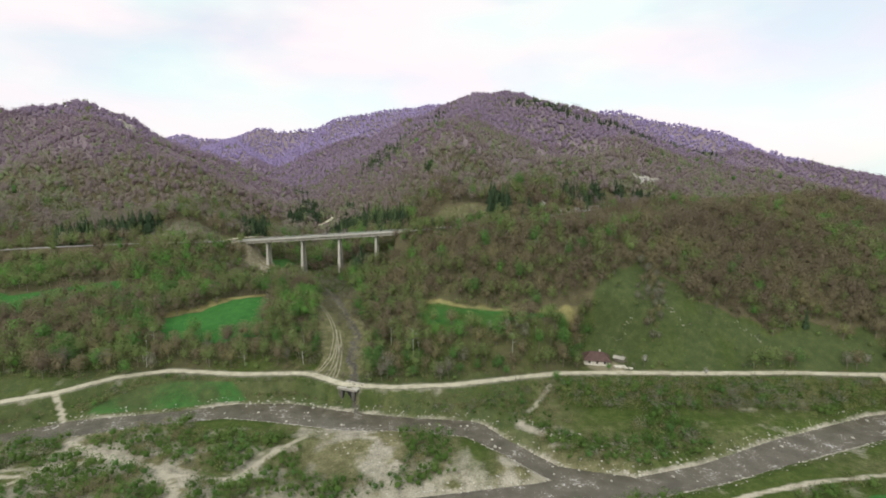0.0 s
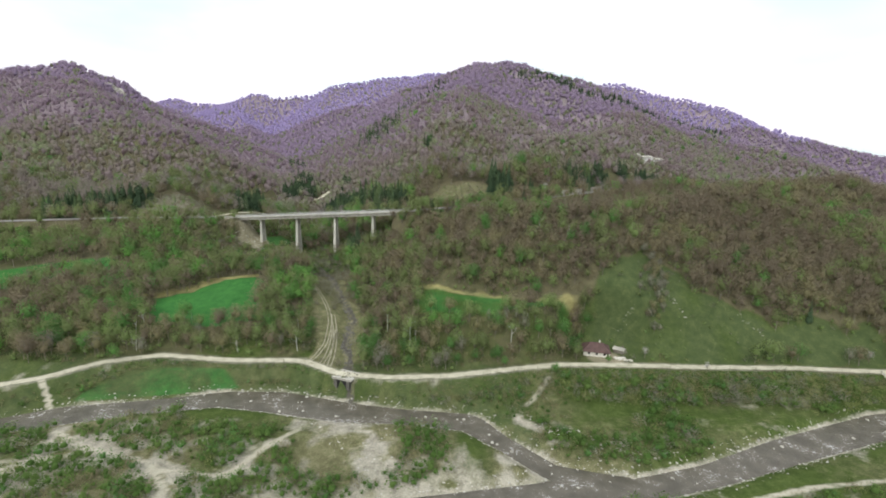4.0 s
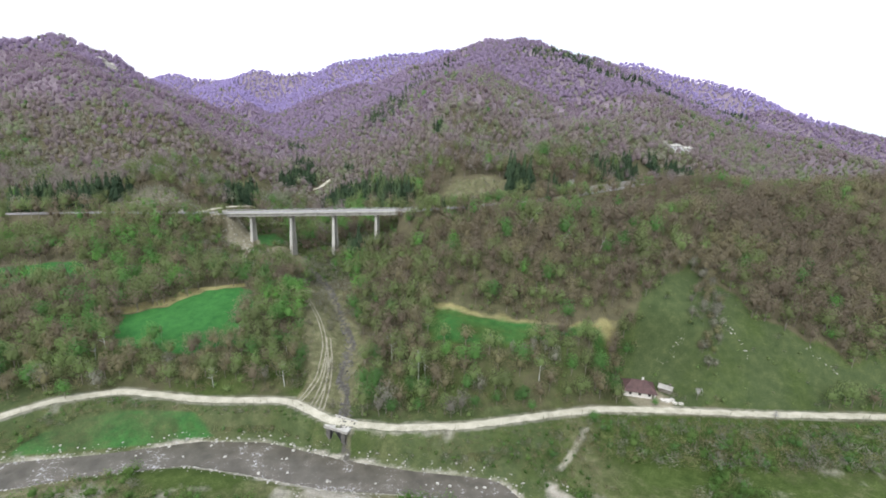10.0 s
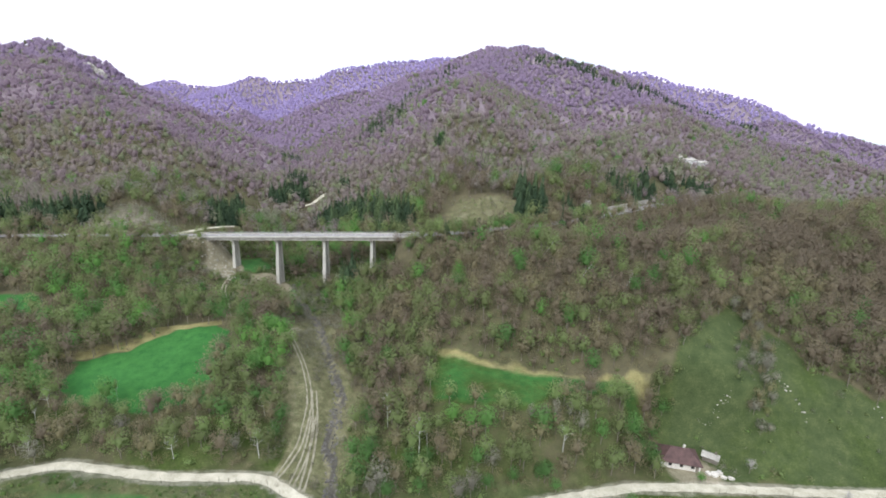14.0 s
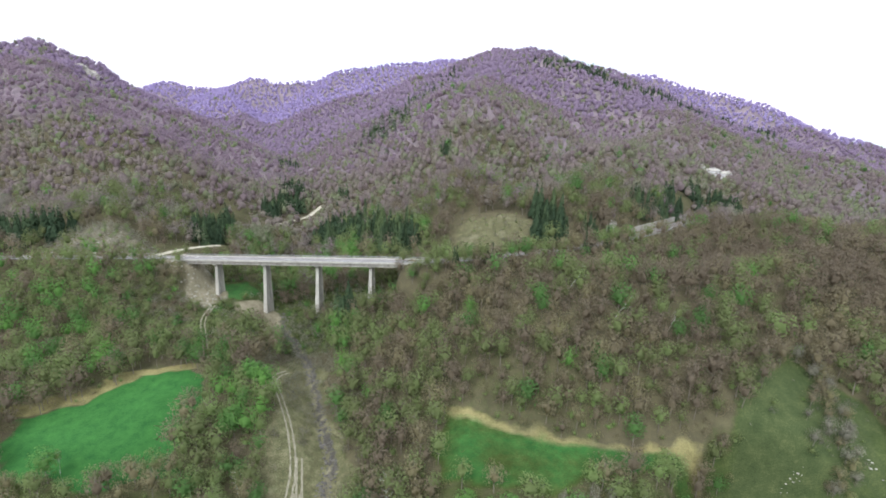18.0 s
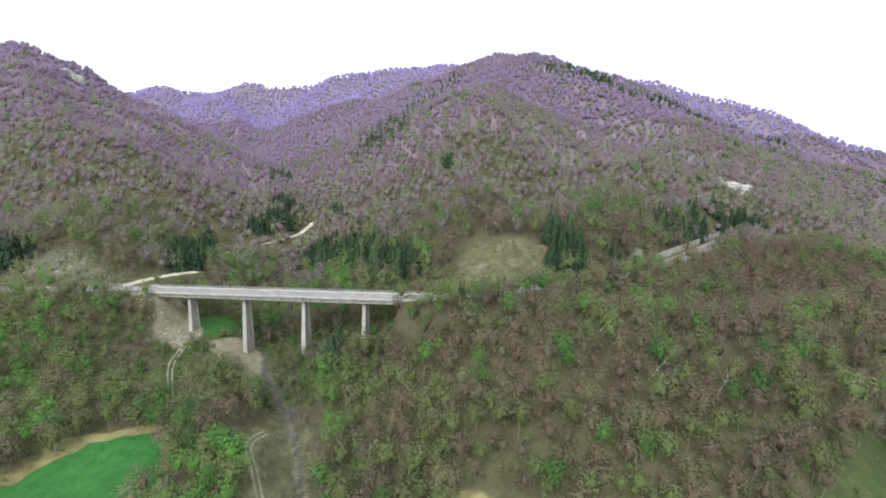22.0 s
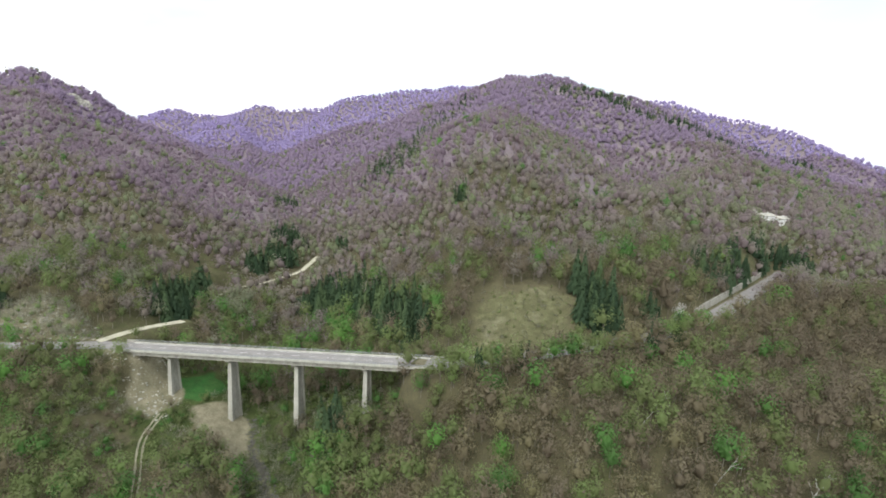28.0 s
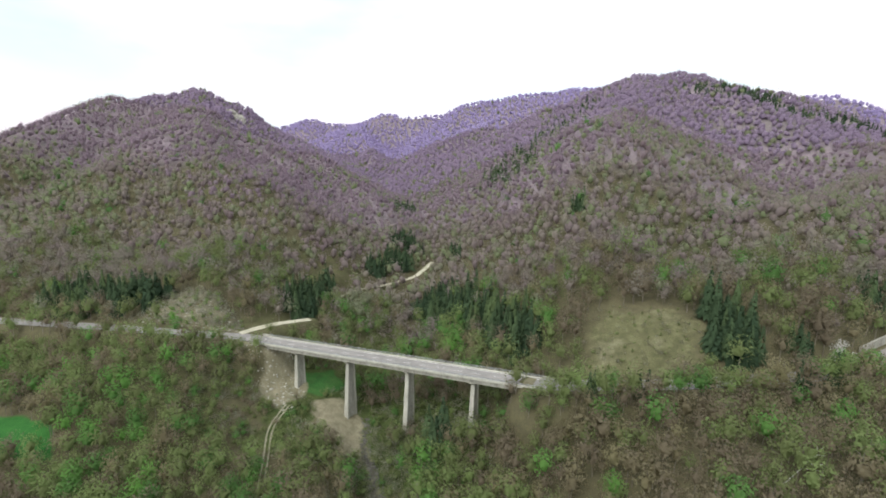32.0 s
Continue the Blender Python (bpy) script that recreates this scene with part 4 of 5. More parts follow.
def broad_crown(n, seed, size, low=0.14, wide=0.34, hollow=0.42, fill=0.4, fine=False):
    """Crown of a leafing tree one metre high: lumpy boughs under many small sprays."""
    r = np.random.default_rng(seed)
    reach, d = crown_reach(r), directions(n, r)
    k = hollow + (1.12 - hollow) * r.random(n) ** 0.75
    c = d * np.array([wide, wide, (1 - low) / 2 * 1.05]) * (reach(d) * k)[:, None] + np.array([0, 0, (1 + low) / 2 - 0.04])
    sprays = leaf_soup(c, d, size, 1.0, seed + 1)
    return np.concatenate([heart(r, reach, low, wide, fill, fine), sprays]) if fill else sprays


def twig_crown(n, seed, size, low=0.18, wide=0.38, thin=0.14):
    """Crown of a bare tree: fine slivers that fan up and out, thicker towards the outside."""
    r = np.random.default_rng(seed)
    reach, d = crown_reach(r), directions(n, r)
    k = 0.3 + 0.75 * r.random(n) ** 0.5
    c = d * np.array([wide, wide, (1 - low) / 2 * 1.05]) * (reach(d) * k)[:, None] + np.array([0, 0, (1 + low) / 2 - 0.04])
    up = d * np.array([0.8, 0.8, 0.5]) + np.array([0, 0, 0.6]) + r.normal(0, 0.55, (n, 3))
    up /= np.linalg.norm(up, axis=1)[:, None]
    side = np.cross(up, r.normal(0, 1, (n, 3)))
    side /= np.linalg.norm(side, axis=1)[:, None] + 1e-6
    s = size * (0.6 + 0.8 * r.random(n))[:, None]
    return np.stack([c - up * s, c + up * s + side * s * thin, c + up * s * 0.9 - side * s * thin], 1).reshape(-1, 3)


def misty_crown(n, seed, size):
    """Crown of a bare tree: a haze of fine buds and twigs with a few clear boughs."""
    return np.concatenate([broad_crown(int(n * 0.8), seed, size * 0.9, 0.06, 0.34, 0.4, 0.36), twig_crown(int(n * 0.3), seed, size * 1.7, 0.1, 0.34, 0.09)])


def hazy_crown(n, seed, size):
    """Crown of a far tree."""
    return broad_crown(n, seed, size, 0.0, 0.39, 0.45, 0.5, False)


def distant_crown(n, seed, size):
    """Crown of a tree on the far mountains."""
    return broad_crown(n, seed, size, -0.1, 0.5, 0.6, 0.7, False)


def fir_crown(n, seed, size):
    """Drooping boughs in tiers on a narrow cone."""
    r = np.random.default_rng(seed)
    z = 1 - r.random(n) ** 0.62 * 0.93
    a = r.random(n) * 6.283
    rad = (1 - z) * 0.2 * (0.75 + 0.5 * r.random(n)) + 0.012
    z = np.round(z * 14) / 14 + r.normal(0, 0.008, n)
    c = np.stack([np.cos(a) * rad * 0.55, np.sin(a) * rad * 0.55, z], 1)
    tip = np.stack([np.cos(a) * rad * 1.15, np.sin(a) * rad * 1.15, z - 0.035 - rad * 0.3], 1)
    s = np.stack([-np.sin(a), np.cos(a), np.zeros(n)], 1) * (size * (0.5 + rad * 4))[:, None]
    return np.stack([c - s + [0, 0, 0.02], c + s + [0, 0, 0.02], tip], 1).reshape(-1, 3)


def limbs(seed, low=0.25, count=6, thick=0.014, lean=0.03, reach=0.26):
    """Tapered trunk with limbs, one metre high, as triangles."""
    r = np.random.default_rng(seed)
    out = []

    def limb(a, b, ra, rb):
        a, b = np.array(a), np.array(b)
        d = b - a
        p = np.cross(d, [0.3, 1, 0.1])
        p /= np.linalg.norm(p)
        q = np.cross(d, p)
        q /= np.linalg.norm(q)
        ring = [(math.cos(k * 1.571), math.sin(k * 1.571)) for k in range(4)]
        lo, hi = [a + ra * (c * p + s * q) for c, s in ring], [b + rb * (c * p + s * q) for c, s in ring]
        for k in range(4):
            out.extend([lo[k], lo[(k + 1) % 4], hi[k], hi[k], lo[(k + 1) % 4], hi[(k + 1) % 4]])
    top = np.array([r.normal(0, lean), r.normal(0, lean), 0.86])
    mid = top * 0.5 + [r.normal(0, 0.01), r.normal(0, 0.01), 0]
    limb((0, 0, -0.05), mid, thick, thick * 0.7)
    limb(mid, top, thick * 0.7, thick * 0.2)
    for k in range(count):
        z = low + (0.75 - low) * (k + r.random()) / count
        a = r.random() * 6.283
        start = top * z / 0.86
        limb(start, start + np.array([math.cos(a) * reach, math.sin(a) * reach, 0.16 + 0.1 * r.random()]) * (1.15 - z), thick * 0.45, thick * 0.12)
    return np.array(out)


def facing(tmpl):
    """Turns each leaf outward and gives its corners the roundness of the whole crown."""
    t = tmpl.reshape(-1, 3, 3).copy()
    mid = t.mean(1)
    core = np.array([0, 0, 0.45 * (mid[:, 2].max() + mid[:, 2].min())])
    flip = np.einsum("ij,ij->i", np.cross(t[:, 1] - t[:, 0], t[:, 2] - t[:, 0]), mid - core) < 0
    t[flip] = t[flip][:, [0, 2, 1]]
    t = t.reshape(-1, 3)
    out = (t - core) * np.array([1, 1, 0.7])
    out /= np.linalg.norm(out, axis=1)[:, None] + 1e-6
    out[:, 2] += 0.5
    return t, out / (np.linalg.norm(out, axis=1)[:, None] + 1e-6)


def scatter(name, mat, templates, places, sizes, seed, wides=None, parent=None):
    """One mesh of many trees, each a turned and scaled template."""
    r = np.random.default_rng(seed)
    which = r.integers(0, len(templates), len(places))
    chunks, tints, ways = [], [], []
    soft = mat not in (BARK, STONE, STONE_DARK, NEEDLES)
    for k, tmpl in enumerate(templates):
        pick = np.nonzero(which == k)[0]
        if not len(pick):
            continue
        tmpl, out = facing(tmpl) if soft else (tmpl, None)
        a = r.random(len(pick)) * 6.283
        ca, sa = np.cos(a)[:, None], np.sin(a)[:, None]
        s = sizes[pick][:, None]
        w = s * (0.85 + 0.35 * r.random(len(pick)))[:, None]
        p = np.stack([(tmpl[None, :, 0] * ca - tmpl[None, :, 1] * sa) * w, (tmpl[None, :, 0] * sa + tmpl[None, :, 1] * ca) * w, tmpl[None, :, 2] * s], -1)
        p += places[pick][:, None, :]
        chunks.append(p.reshape(-1, 3))
        tints.append(np.repeat(r.random(len(pick)), len(tmpl)))
        if soft:
            ways.append(np.stack([out[None, :, 0] * ca - out[None, :, 1] * sa, out[None, :, 0] * sa + out[None, :, 1] * ca, np.broadcast_to(out[None, :, 2], (len(pick), len(out)))], -1).reshape(-1, 3))
    pts = np.concatenate(chunks)
    return soup(name, pts, np.arange(len(pts)).reshape(-1, 3), mat, np.concatenate(tints), parent, np.concatenate(ways) if soft else None)


def sites(x0, x1, y0, y1, gap, seed):
    """Jittered places of trees over a rectangle of the plan."""
    r = np.random.default_rng(seed)
    x, y = np.meshgrid(np.arange(x0, x1, gap), np.arange(y0, y1, gap))
    x, y = x + r.uniform(-0.5, 0.5, x.shape) * gap * 0.95, y + r.uniform(-0.5, 0.5, x.shape) * gap * 0.95
    return x.ravel(), y.ravel()


def open_land(x, y):
    """True where no wood grows."""
    no = np.zeros(np.shape(x), bool)
    for poly in (LEFT_FIELD, CLEARING, CLEARING_EDGE, EAST_MEADOW, GULLY, NEAR_FIELD, FAR_LEFT_FIELD, UNDER_DECK, SCARP, TALUS, CUTTING, PATCH):
        no |= inside(poly, *warp(x, y), 1.0) > 0.5
    for line, half in ((ROAD, 4.6), (HIGHWAY_EAST, np.where(x > 82, 7.0, 5.5)), (HIGHWAY_WEST, 7), (STREAM, np.where(y < 300, 5, np.where(y < 375, 10, 0))), (RAMP, 9), (GORGE_TRACK, 5)):
        no |= along(line, x, y)[0] < half
    no |= along([(-172, 390, 0), (-75, 371, 0), (-19, 360.5, 0)], x, y)[0] < np.where(x < -70, 8, np.where(x < -38, 6, 4.5))
    no |= np.hypot(x - 84, y - 243) < 14
    no |= (np.hypot((x - 252) * 0.6, y - 606) < 11) | (along([(-116, 318, 0), (-122, 330, 0), (-134, 351, 0), (-136, 368, 0)], x, y)[0] < 2) | (along(CHUTES[0], x, y)[0] < 2.2)
    no |= np.hypot((x + 604) * 0.7, y - 950) < 13
    return no | (y < 216)


# fir stands: place and radius
FIRS = [
    (-175, 445, 12), (-174, 462, 10), (-175, 483, 9), (-102, 480, 13), (-80, 462, 14), (-62, 438, 13), (-46, 420, 11), (-34, 404, 7),
    (36, 398, 12), (48, 392, 9), (42, 410, 9), (111, 442, 8), (130, 452, 9), (151, 474, 10), (187, 510, 11), (210, 526, 9), (222, 524, 8),
    (-222, 775, 16), (-155, 556, 13), (-160, 530, 9), (-163, 605, 15), (-109, 569, 7), (-240, 404, 8), (-262, 402, 10), (-285, 404, 12), (-310, 402, 12),
    (-63, 358, 6), (71, 393, 6), (-15, 545, 5),
]


def fir_share(x, y):
    s = np.zeros(np.shape(x))
    for fx, fy, fr in FIRS:
        s = np.maximum(s, 1 - step(fr * 0.6, fr * 1.3, np.hypot(x - fx, (y - fy) * 0.8) * (0.7 + 0.6 * vnoise(x, y, 9, 2.5))))
    d = along([(182, 1116, 0), (237, 1088, 0), (268, 1051, 0), (308, 1025, 0), (354, 1020, 0), (438, 994, 0), (529, 1010, 0)], x, y)[0]
    s = np.maximum(s, 0.85 * (1 - step(16, 52, d)) * (vnoise(x, y, 40, 1.0) > 0.3))
    d = along([(-8, 1167, 0), (-50, 1014, 0), (-74, 907, 0), (-94, 835, 0), (-98, 757, 0)], x, y)[0]
    return np.maximum(s, 0.45 * (1 - step(14, 42, d)))


def crowned(make, n, size, seeds):
    return [make(n, q, size) for q in seeds]


def plant(x, y, leaves, size, seed, high, trunks=False, bare_mat=None, bare_make=None, share=0.13, budding=0.3, olive_mat=None):
    """Woods over the given sites: bare, budding, fresh and fir."""
    r = np.random.default_rng(seed)
    keep = ~open_land(x, y)
    x, y = x[keep], y[keep]
    at = np.stack([x, y, height(x, y) - 0.4], 1)
    v, u = vnoise(x, y, 55, 6.0), r.random(len(x))
    fir = (r.random(len(x)) < fir_share(x, y)) | (u > (0.995 if high else 2))
    west = step(-60, -130, x) * step(420, 390, y) * step(262, 290, y)
    east = step(110, 170, x) * step(560, 480, y)
    front = step(-30, 10, x) * step(150, 110, x) * step(270, 290, y) * step(400, 360, y)
    green = share if high else share * (1 - 0.75 * east) * (1 - 0.5 * front) + 0.1 * west
    fresh = ~fir & (r.random(len(x)) < green * (0.1 + 3 * v * v * v))
    lean = budding + budding * 3.6 * np.clip(v - 0.5, 0, 1) + 0.25 * west + 0.25 * step(20, -20, x) * step(-90, -60, x) * step(420, 380, y)
    ravine = step(60, 25, np.hypot((x + 85) / 1.6, y - 405)) * step(380, 396, y)
    fresh |= ~fir & (r.random(len(x)) < 0.22 * ravine)
    lean = lean + 0.4 * ravine
    olive = ~fir & ~fresh & (r.random(len(x)) < lean * (1 - 0.6 * east) * (1 - 0.25 * front))
    bare = ~(fir | olive | fresh)
    tall = (9 + 7.5 * r.random(len(x))) * (0.85 if high else 1.0) * (1 - 0.62 * step(10, 4, np.hypot((x + 138) / 4, (y - 356) / 3.2)))
    for name, mask, mat, make, label in (
        ("bare_woods", bare, bare_mat or TWIGS, bare_make or misty_crown, "brown bare spring woods of beech and alder"),
        ("budding_woods", olive, olive_mat or OLIVE, bare_make or broad_crown, "olive woods just coming into bud"),
        ("fresh_woods", fresh, FRESH, bare_make or broad_crown, "bright green young spring foliage among bare trees"),
        ("fir_woods", fir, NEEDLES, fir_crown, "dark green fir stand on the slope"),
    ):
        if mask.any():
            t = crowned(make, int(leaves * (3 if make is fir_crown and high else 1.2 if make is misty_crown else 1)), size, range(seed * 31, seed * 31 + 7))
            tagged(scatter(name, mat, t, at[mask], tall[mask] * ((1.0 if high else 1.25) if make is fir_crown else 1.0), seed + 3), label, "woods", kind="stuff")
    if trunks:
        some = bare | olive
        tagged(scatter("tree_trunks", BARK, [limbs(q, 0.3, 3, 0.012) for q in range(5)], at[some], tall[some] * 0.95, seed + 5), "grey trunks and limbs of the woods", "woods", kind="stuff")


# ---- single trees: trunk with limbs, and crown ----
def tree(name, bark, leaf, crown, wood, label, group):
    top = tagged(new(name), label, "tree", group)
    soup("trunk", wood, np.arange(len(wood)).reshape(-1, 3), bark, None, top)
    crown, out = facing(crown) if leaf is not NEEDLES else (crown, None)
    soup("crown", crown, np.arange(len(crown)).reshape(-1, 3), leaf, np.full(len(crown), 0.5), top, out)
    return top


KINDS = [
    ("bare_tree", BARK, TWIGS, "bare brown broadleaf tree on the slope", [(misty_crown(420, 500 + q, 0.032), limbs(600 + q, 0.25, 9, 0.013)) for q in range(4)]),
    ("budding_tree", BARK, OLIVE, "olive-green budding tree on the slope", [(broad_crown(420, 520 + q, 0.03, 0.16), limbs(620 + q, 0.22, 8, 0.013)) for q in range(3)]),
    ("green_tree", BARK, FRESH, "fresh bright green leafy tree", [(broad_crown(460, 540 + q, 0.034, 0.12, 0.36, fine=True), limbs(640 + q, 0.2, 7, 0.013)) for q in range(3)]),
    ("birch_tree", BIRCH_BARK, OLIVE, "white-barked birch with a thin pale green crown", [(broad_crown(190, 560 + q, 0.028, 0.42, 0.24, 0.5, 0.45), limbs(660 + q, 0.35, 10, 0.011, 0.02, 0.3)) for q in range(2)]),
    ("grey_tree", BARK, GREY_TWIGS, "leafless grey riverside tree", [(misty_crown(380, 580 + q, 0.032), limbs(680 + q, 0.2, 9, 0.012)) for q in range(2)]),
    ("blossom_tree", BARK, BLOSSOM, "white blossoming tree beside the road", [(broad_crown(210, 590, 0.035, 0.2, 0.3), limbs(690, 0.2, 7, 0.014))]),
    ("fir_tree", BARK, NEEDLES, "dark green fir tree", [(fir_crown(150, 595 + q, 0.065), limbs(695 + q, 0.9, 0, 0.012, 0.005)) for q in range(2)]),
]
PROTO, USED = {}, {}


def put_tree(kind, x, y, tall, r, wide=1.0, tilt=0.0):
    name, bark, leaf, label, shapes = KINDS[kind]
    v = int(r.integers(0, len(shapes)))
    z = float(height(np.array([x]), np.array([y]))[0]) - 0.2
    w = tall * wide
    turn = float(r.random() * 360)
    m = Matrix.Translation((x, y, z)) @ Matrix.Rotation(radians(tilt), 4, "Y") @ Matrix.Rotation(radians(turn), 4, "Z")
    if (kind, v) not in PROTO:
        PROTO[kind, v] = tree(name, bark, leaf, shapes[v][0], shapes[v][1], label, name.replace("_", " ") + "s of the valley")
        ob = PROTO[kind, v]
        ob.matrix_basis = m
    else:
        ob = copy_thing(PROTO[kind, v], m)
    ob.scale = (w, w, tall)
    return ob


def single_trees():
    r = np.random.default_rng(77)
    # the trees that stand out
    for kind, x, y, tall, wide in LANDMARKS:
        put_tree(kind, x, y, tall, r, wide)
    for x, y, tilt in ((41, 325, 28), (56, 308, 32), (74, 300, 24)):
        put_tree(3, x, y, 17, r, 0.8, tilt)
    # the near edge of the woods above the gravel road
    x, y = sites(-205, 235, 217, 262, 5.8, 31)
    road_y = np.interp(x, [p[0] for p in ROAD], [p[1] for p in ROAD])
    ok = ~open_land(x, y) & (y < 252 + 8 * vnoise(x, y, 30)) & (along(ROAD, x, y)[0] < 34) & (y > road_y + 4)
    x, y = x[ok], y[ok]
    pick = r.permutation(len(x))[:285]
    for q in pick:
        u = r.random()
        kind = 0 if u < 0.33 else 1 if u < 0.72 else 2 if u < 0.86 else 3 if u < 0.92 else 4
        put_tree(kind, float(x[q]), float(y[q]), float(9 + 5 * r.random()), r, float(0.9 + 0.3 * r.random()))
    for px, py in ((-17, 351), (-12, 353), (-21, 350), (-14, 347), (-8, 352), (-25, 353), (-5, 356)):
        put_tree(1 if px % 2 else 0, px, py, float(8 + 3 * r.random()), r, 1.1)
    # the strip of grey brushwood down the east meadow
    for px, py, _ in smooth_line([(124, 294, 0), (121, 276, 0), (116, 259, 0), (111, 247, 0)], 1.1):
        put_tree(4 if r.random() < 0.6 else 0, float(px + r.normal(0, 3.6)), float(py + r.normal(0, 1.0)), float(4.5 + 4 * r.random()), r, 1.15)
    # the row that hides the asphalt road from the valley
    line = smooth_line(HIGHWAY_EAST[:6], 2.5)
    for k, (px, py, _) in enumerate(line[1:60]):
        if px < 84:
            u = r.random() if k > 3 else 0.5
            put_tree(6 if u < 0.22 else 1 if u < 0.7 else 2 if u < 0.8 else 0, float(px + 3 + r.normal(0, 1)), float(py - 7.5 + r.normal(0, 1.2)), float(9.5 + 4 * r.random()), r, 1.1 if u > 0.22 else 0.9)


LANDMARKS = [
    (3, -15, 233, 18, 1.0), (3, -27, 245, 17, 0.9), (2, -14, 221, 7, 1.3), (2, 8, 224, 7, 1.3), (2, 17, 227, 7, 1.1), (2, 26, 229, 7, 1.1), (2, 63, 247, 15, 0.9), (2, 80, 260, 8, 1.2), (2, 45, 281, 14, 0.8), (2, -2, 309, 15, 0.9),
    (5, 104, 239, 7, 1.0), (5, 129, 226, 6, 0.9), (5, 80, 391, 14, 0.7), (2, 84, 234, 4, 1.5), (2, -140, 322, 12, 1.2), (1, -127, 330, 12, 1.2), (2, -161, 293, 9, 1.1), (1, -94, 276, 15, 1.0), (2, -84, 272, 14, 0.9), (1, -98, 264, 14, 1.0), (3, -132, 254, 10, 0.6),
    (2, -1, 321, 13, 0.75), (2, -121, 324, 11, 1.25), (1, -139, 325, 10, 1.2), (2, 44, 287, 11, 0.9), (2, 73, 366, 9, 1.0), (2, -28, 352, 11, 0.9), (2, -58, 341, 12, 0.7), (2, -200, 439, 13, 1.0), (2, 66, 420, 18, 0.8), (2, -174, 342, 10, 1.0), (2, -157, 308, 8, 1.1), (2, 89, 303, 10, 0.8),
    (1, -88, 249, 12, 1.1), (2, -85, 283, 13, 0.8), (2, -31, 277, 14, 0.8), (1, -26, 250, 13, 1.0), (2, 31, 225, 6, 1.2), (1, 60, 242, 10, 1.0), (5, 75, 382, 11, 0.6), (6, -60, 352, 13, 0.9), (6, -57, 356, 12, 0.9), (6, -63, 347, 11, 0.9), (2, -56, 348, 12, 0.7), (1, 165, 315, 12, 1.0), (2, -110, 338, 9, 1.2),
    (3, -48, 356, 12, 0.8), (2, -1, 350, 11, 1.3), (1, 78, 372, 12, 1.2), (4, -143, 227, 10, 1.2), (2, -152, 221, 9, 1.1), (2, 54, 220, 6, 1.3), (5, 218, 238, 8, 0.9), (6, 198, 256, 12, 0.8), (4, 29, 240, 10, 0.6), (4, 33, 241, 11, 0.6), (4, 38, 242, 10, 0.6), (4, 24, 241, 9, 0.6),
]
single_trees()

# ---- woods ----
x, y = sites(-420, 430, 216, 480, 5.4, 11)
ok = (along(ROAD, x, y)[0] > 30) | (y > 252) | (x < -205) | (x > 235)
lone = ok & (rng.random(len(x)) < 0.2) & (y < 318) & (np.abs(x + 5) < 190) & ~open_land(x, y)
r = np.random.default_rng(78)
for q in np.nonzero(lone)[0]:
    u = r.random() - 0.4 * (x[q] < -70)
    put_tree(0 if u > 0.52 else 1 if u > 0.14 else 2, float(x[q]), float(y[q]), float(10 + 5 * r.random()), r, float(0.9 + 0.25 * r.random()))
ok &= ~lone
x, y = x[ok], y[ok]
upper = rng.random(len(x)) < 0.9 * step(395, 470, y + 40 * (vnoise(x, y, 50, 14.0) - 0.5) - 0.1 * np.clip(x, -200, 200))
plant(x[~upper], y[~upper], 215, 0.036, 21, False, True)
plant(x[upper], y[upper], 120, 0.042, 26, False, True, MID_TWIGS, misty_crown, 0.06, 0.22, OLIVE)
x, y = sites(-760, -420, 300, 480, 7.2, 15)
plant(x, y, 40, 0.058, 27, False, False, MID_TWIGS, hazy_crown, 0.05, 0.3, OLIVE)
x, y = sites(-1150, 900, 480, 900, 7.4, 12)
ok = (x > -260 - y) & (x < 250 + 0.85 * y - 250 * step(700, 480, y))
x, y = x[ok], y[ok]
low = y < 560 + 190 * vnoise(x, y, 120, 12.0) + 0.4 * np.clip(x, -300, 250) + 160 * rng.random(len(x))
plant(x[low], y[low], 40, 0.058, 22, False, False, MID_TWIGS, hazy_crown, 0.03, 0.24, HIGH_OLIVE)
# the farther the woods, the more haze their crown colour holds
plant(x[~low], y[~low], 30, 0.064, 25, False, False, HIGH_HAZE_TWIGS, hazy_crown, 0.012, 0.15, HIGH_OLIVE)
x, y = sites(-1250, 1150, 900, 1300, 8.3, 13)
plant(x, y, 16, 0.1, 23, True, False, TOP_HAZE_TWIGS, distant_crown, 0, 0.08, HIGH_OLIVE)
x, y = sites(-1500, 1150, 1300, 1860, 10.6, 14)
plant(x, y, 10, 0.12, 24, True, False, FAR_HAZE_TWIGS, distant_crown, 0, 0.01, HIGH_OLIVE)
extra = [sites(fx - fr, fx + fr, fy - fr, fy + fr, 3.6, 40 + k) for k, (fx, fy, fr) in enumerate(FIRS)]
x, y = np.concatenate([e[0] for e in extra]), np.concatenate([e[1] for e in extra])
ok = (fir_share(x, y) > 0.45 + 0.5 * rng.random(len(x))) & ~open_land(x, y)
x, y = x[ok], y[ok]
tagged(scatter("fir_woods", NEEDLES, crowned(fir_crown, 130, 0.07, range(900, 905)), np.stack([x, y, height(x, y) - 0.3], 1), 7 + 7 * rng.random(len(x)), 44), "dense dark green fir plantation", "woods", kind="stuff")


# ---- scrub, stones ----
def stone_shape(seed):
    r = np.random.default_rng(seed)
    bm = bmesh.new()
    bmesh.ops.create_icosphere(bm, subdivisions=1, radius=1.0)
    for v in bm.verts:
        v.co *= 0.75 + 0.5 * r.random()
        v.co.z *= 0.6
    tri = np.array([[v.co[:] for v in f.verts] for f in bm.faces]).reshape(-1, 3)
    bm.free()
    return tri


STONES = [stone_shape(q) for q in range(6)]


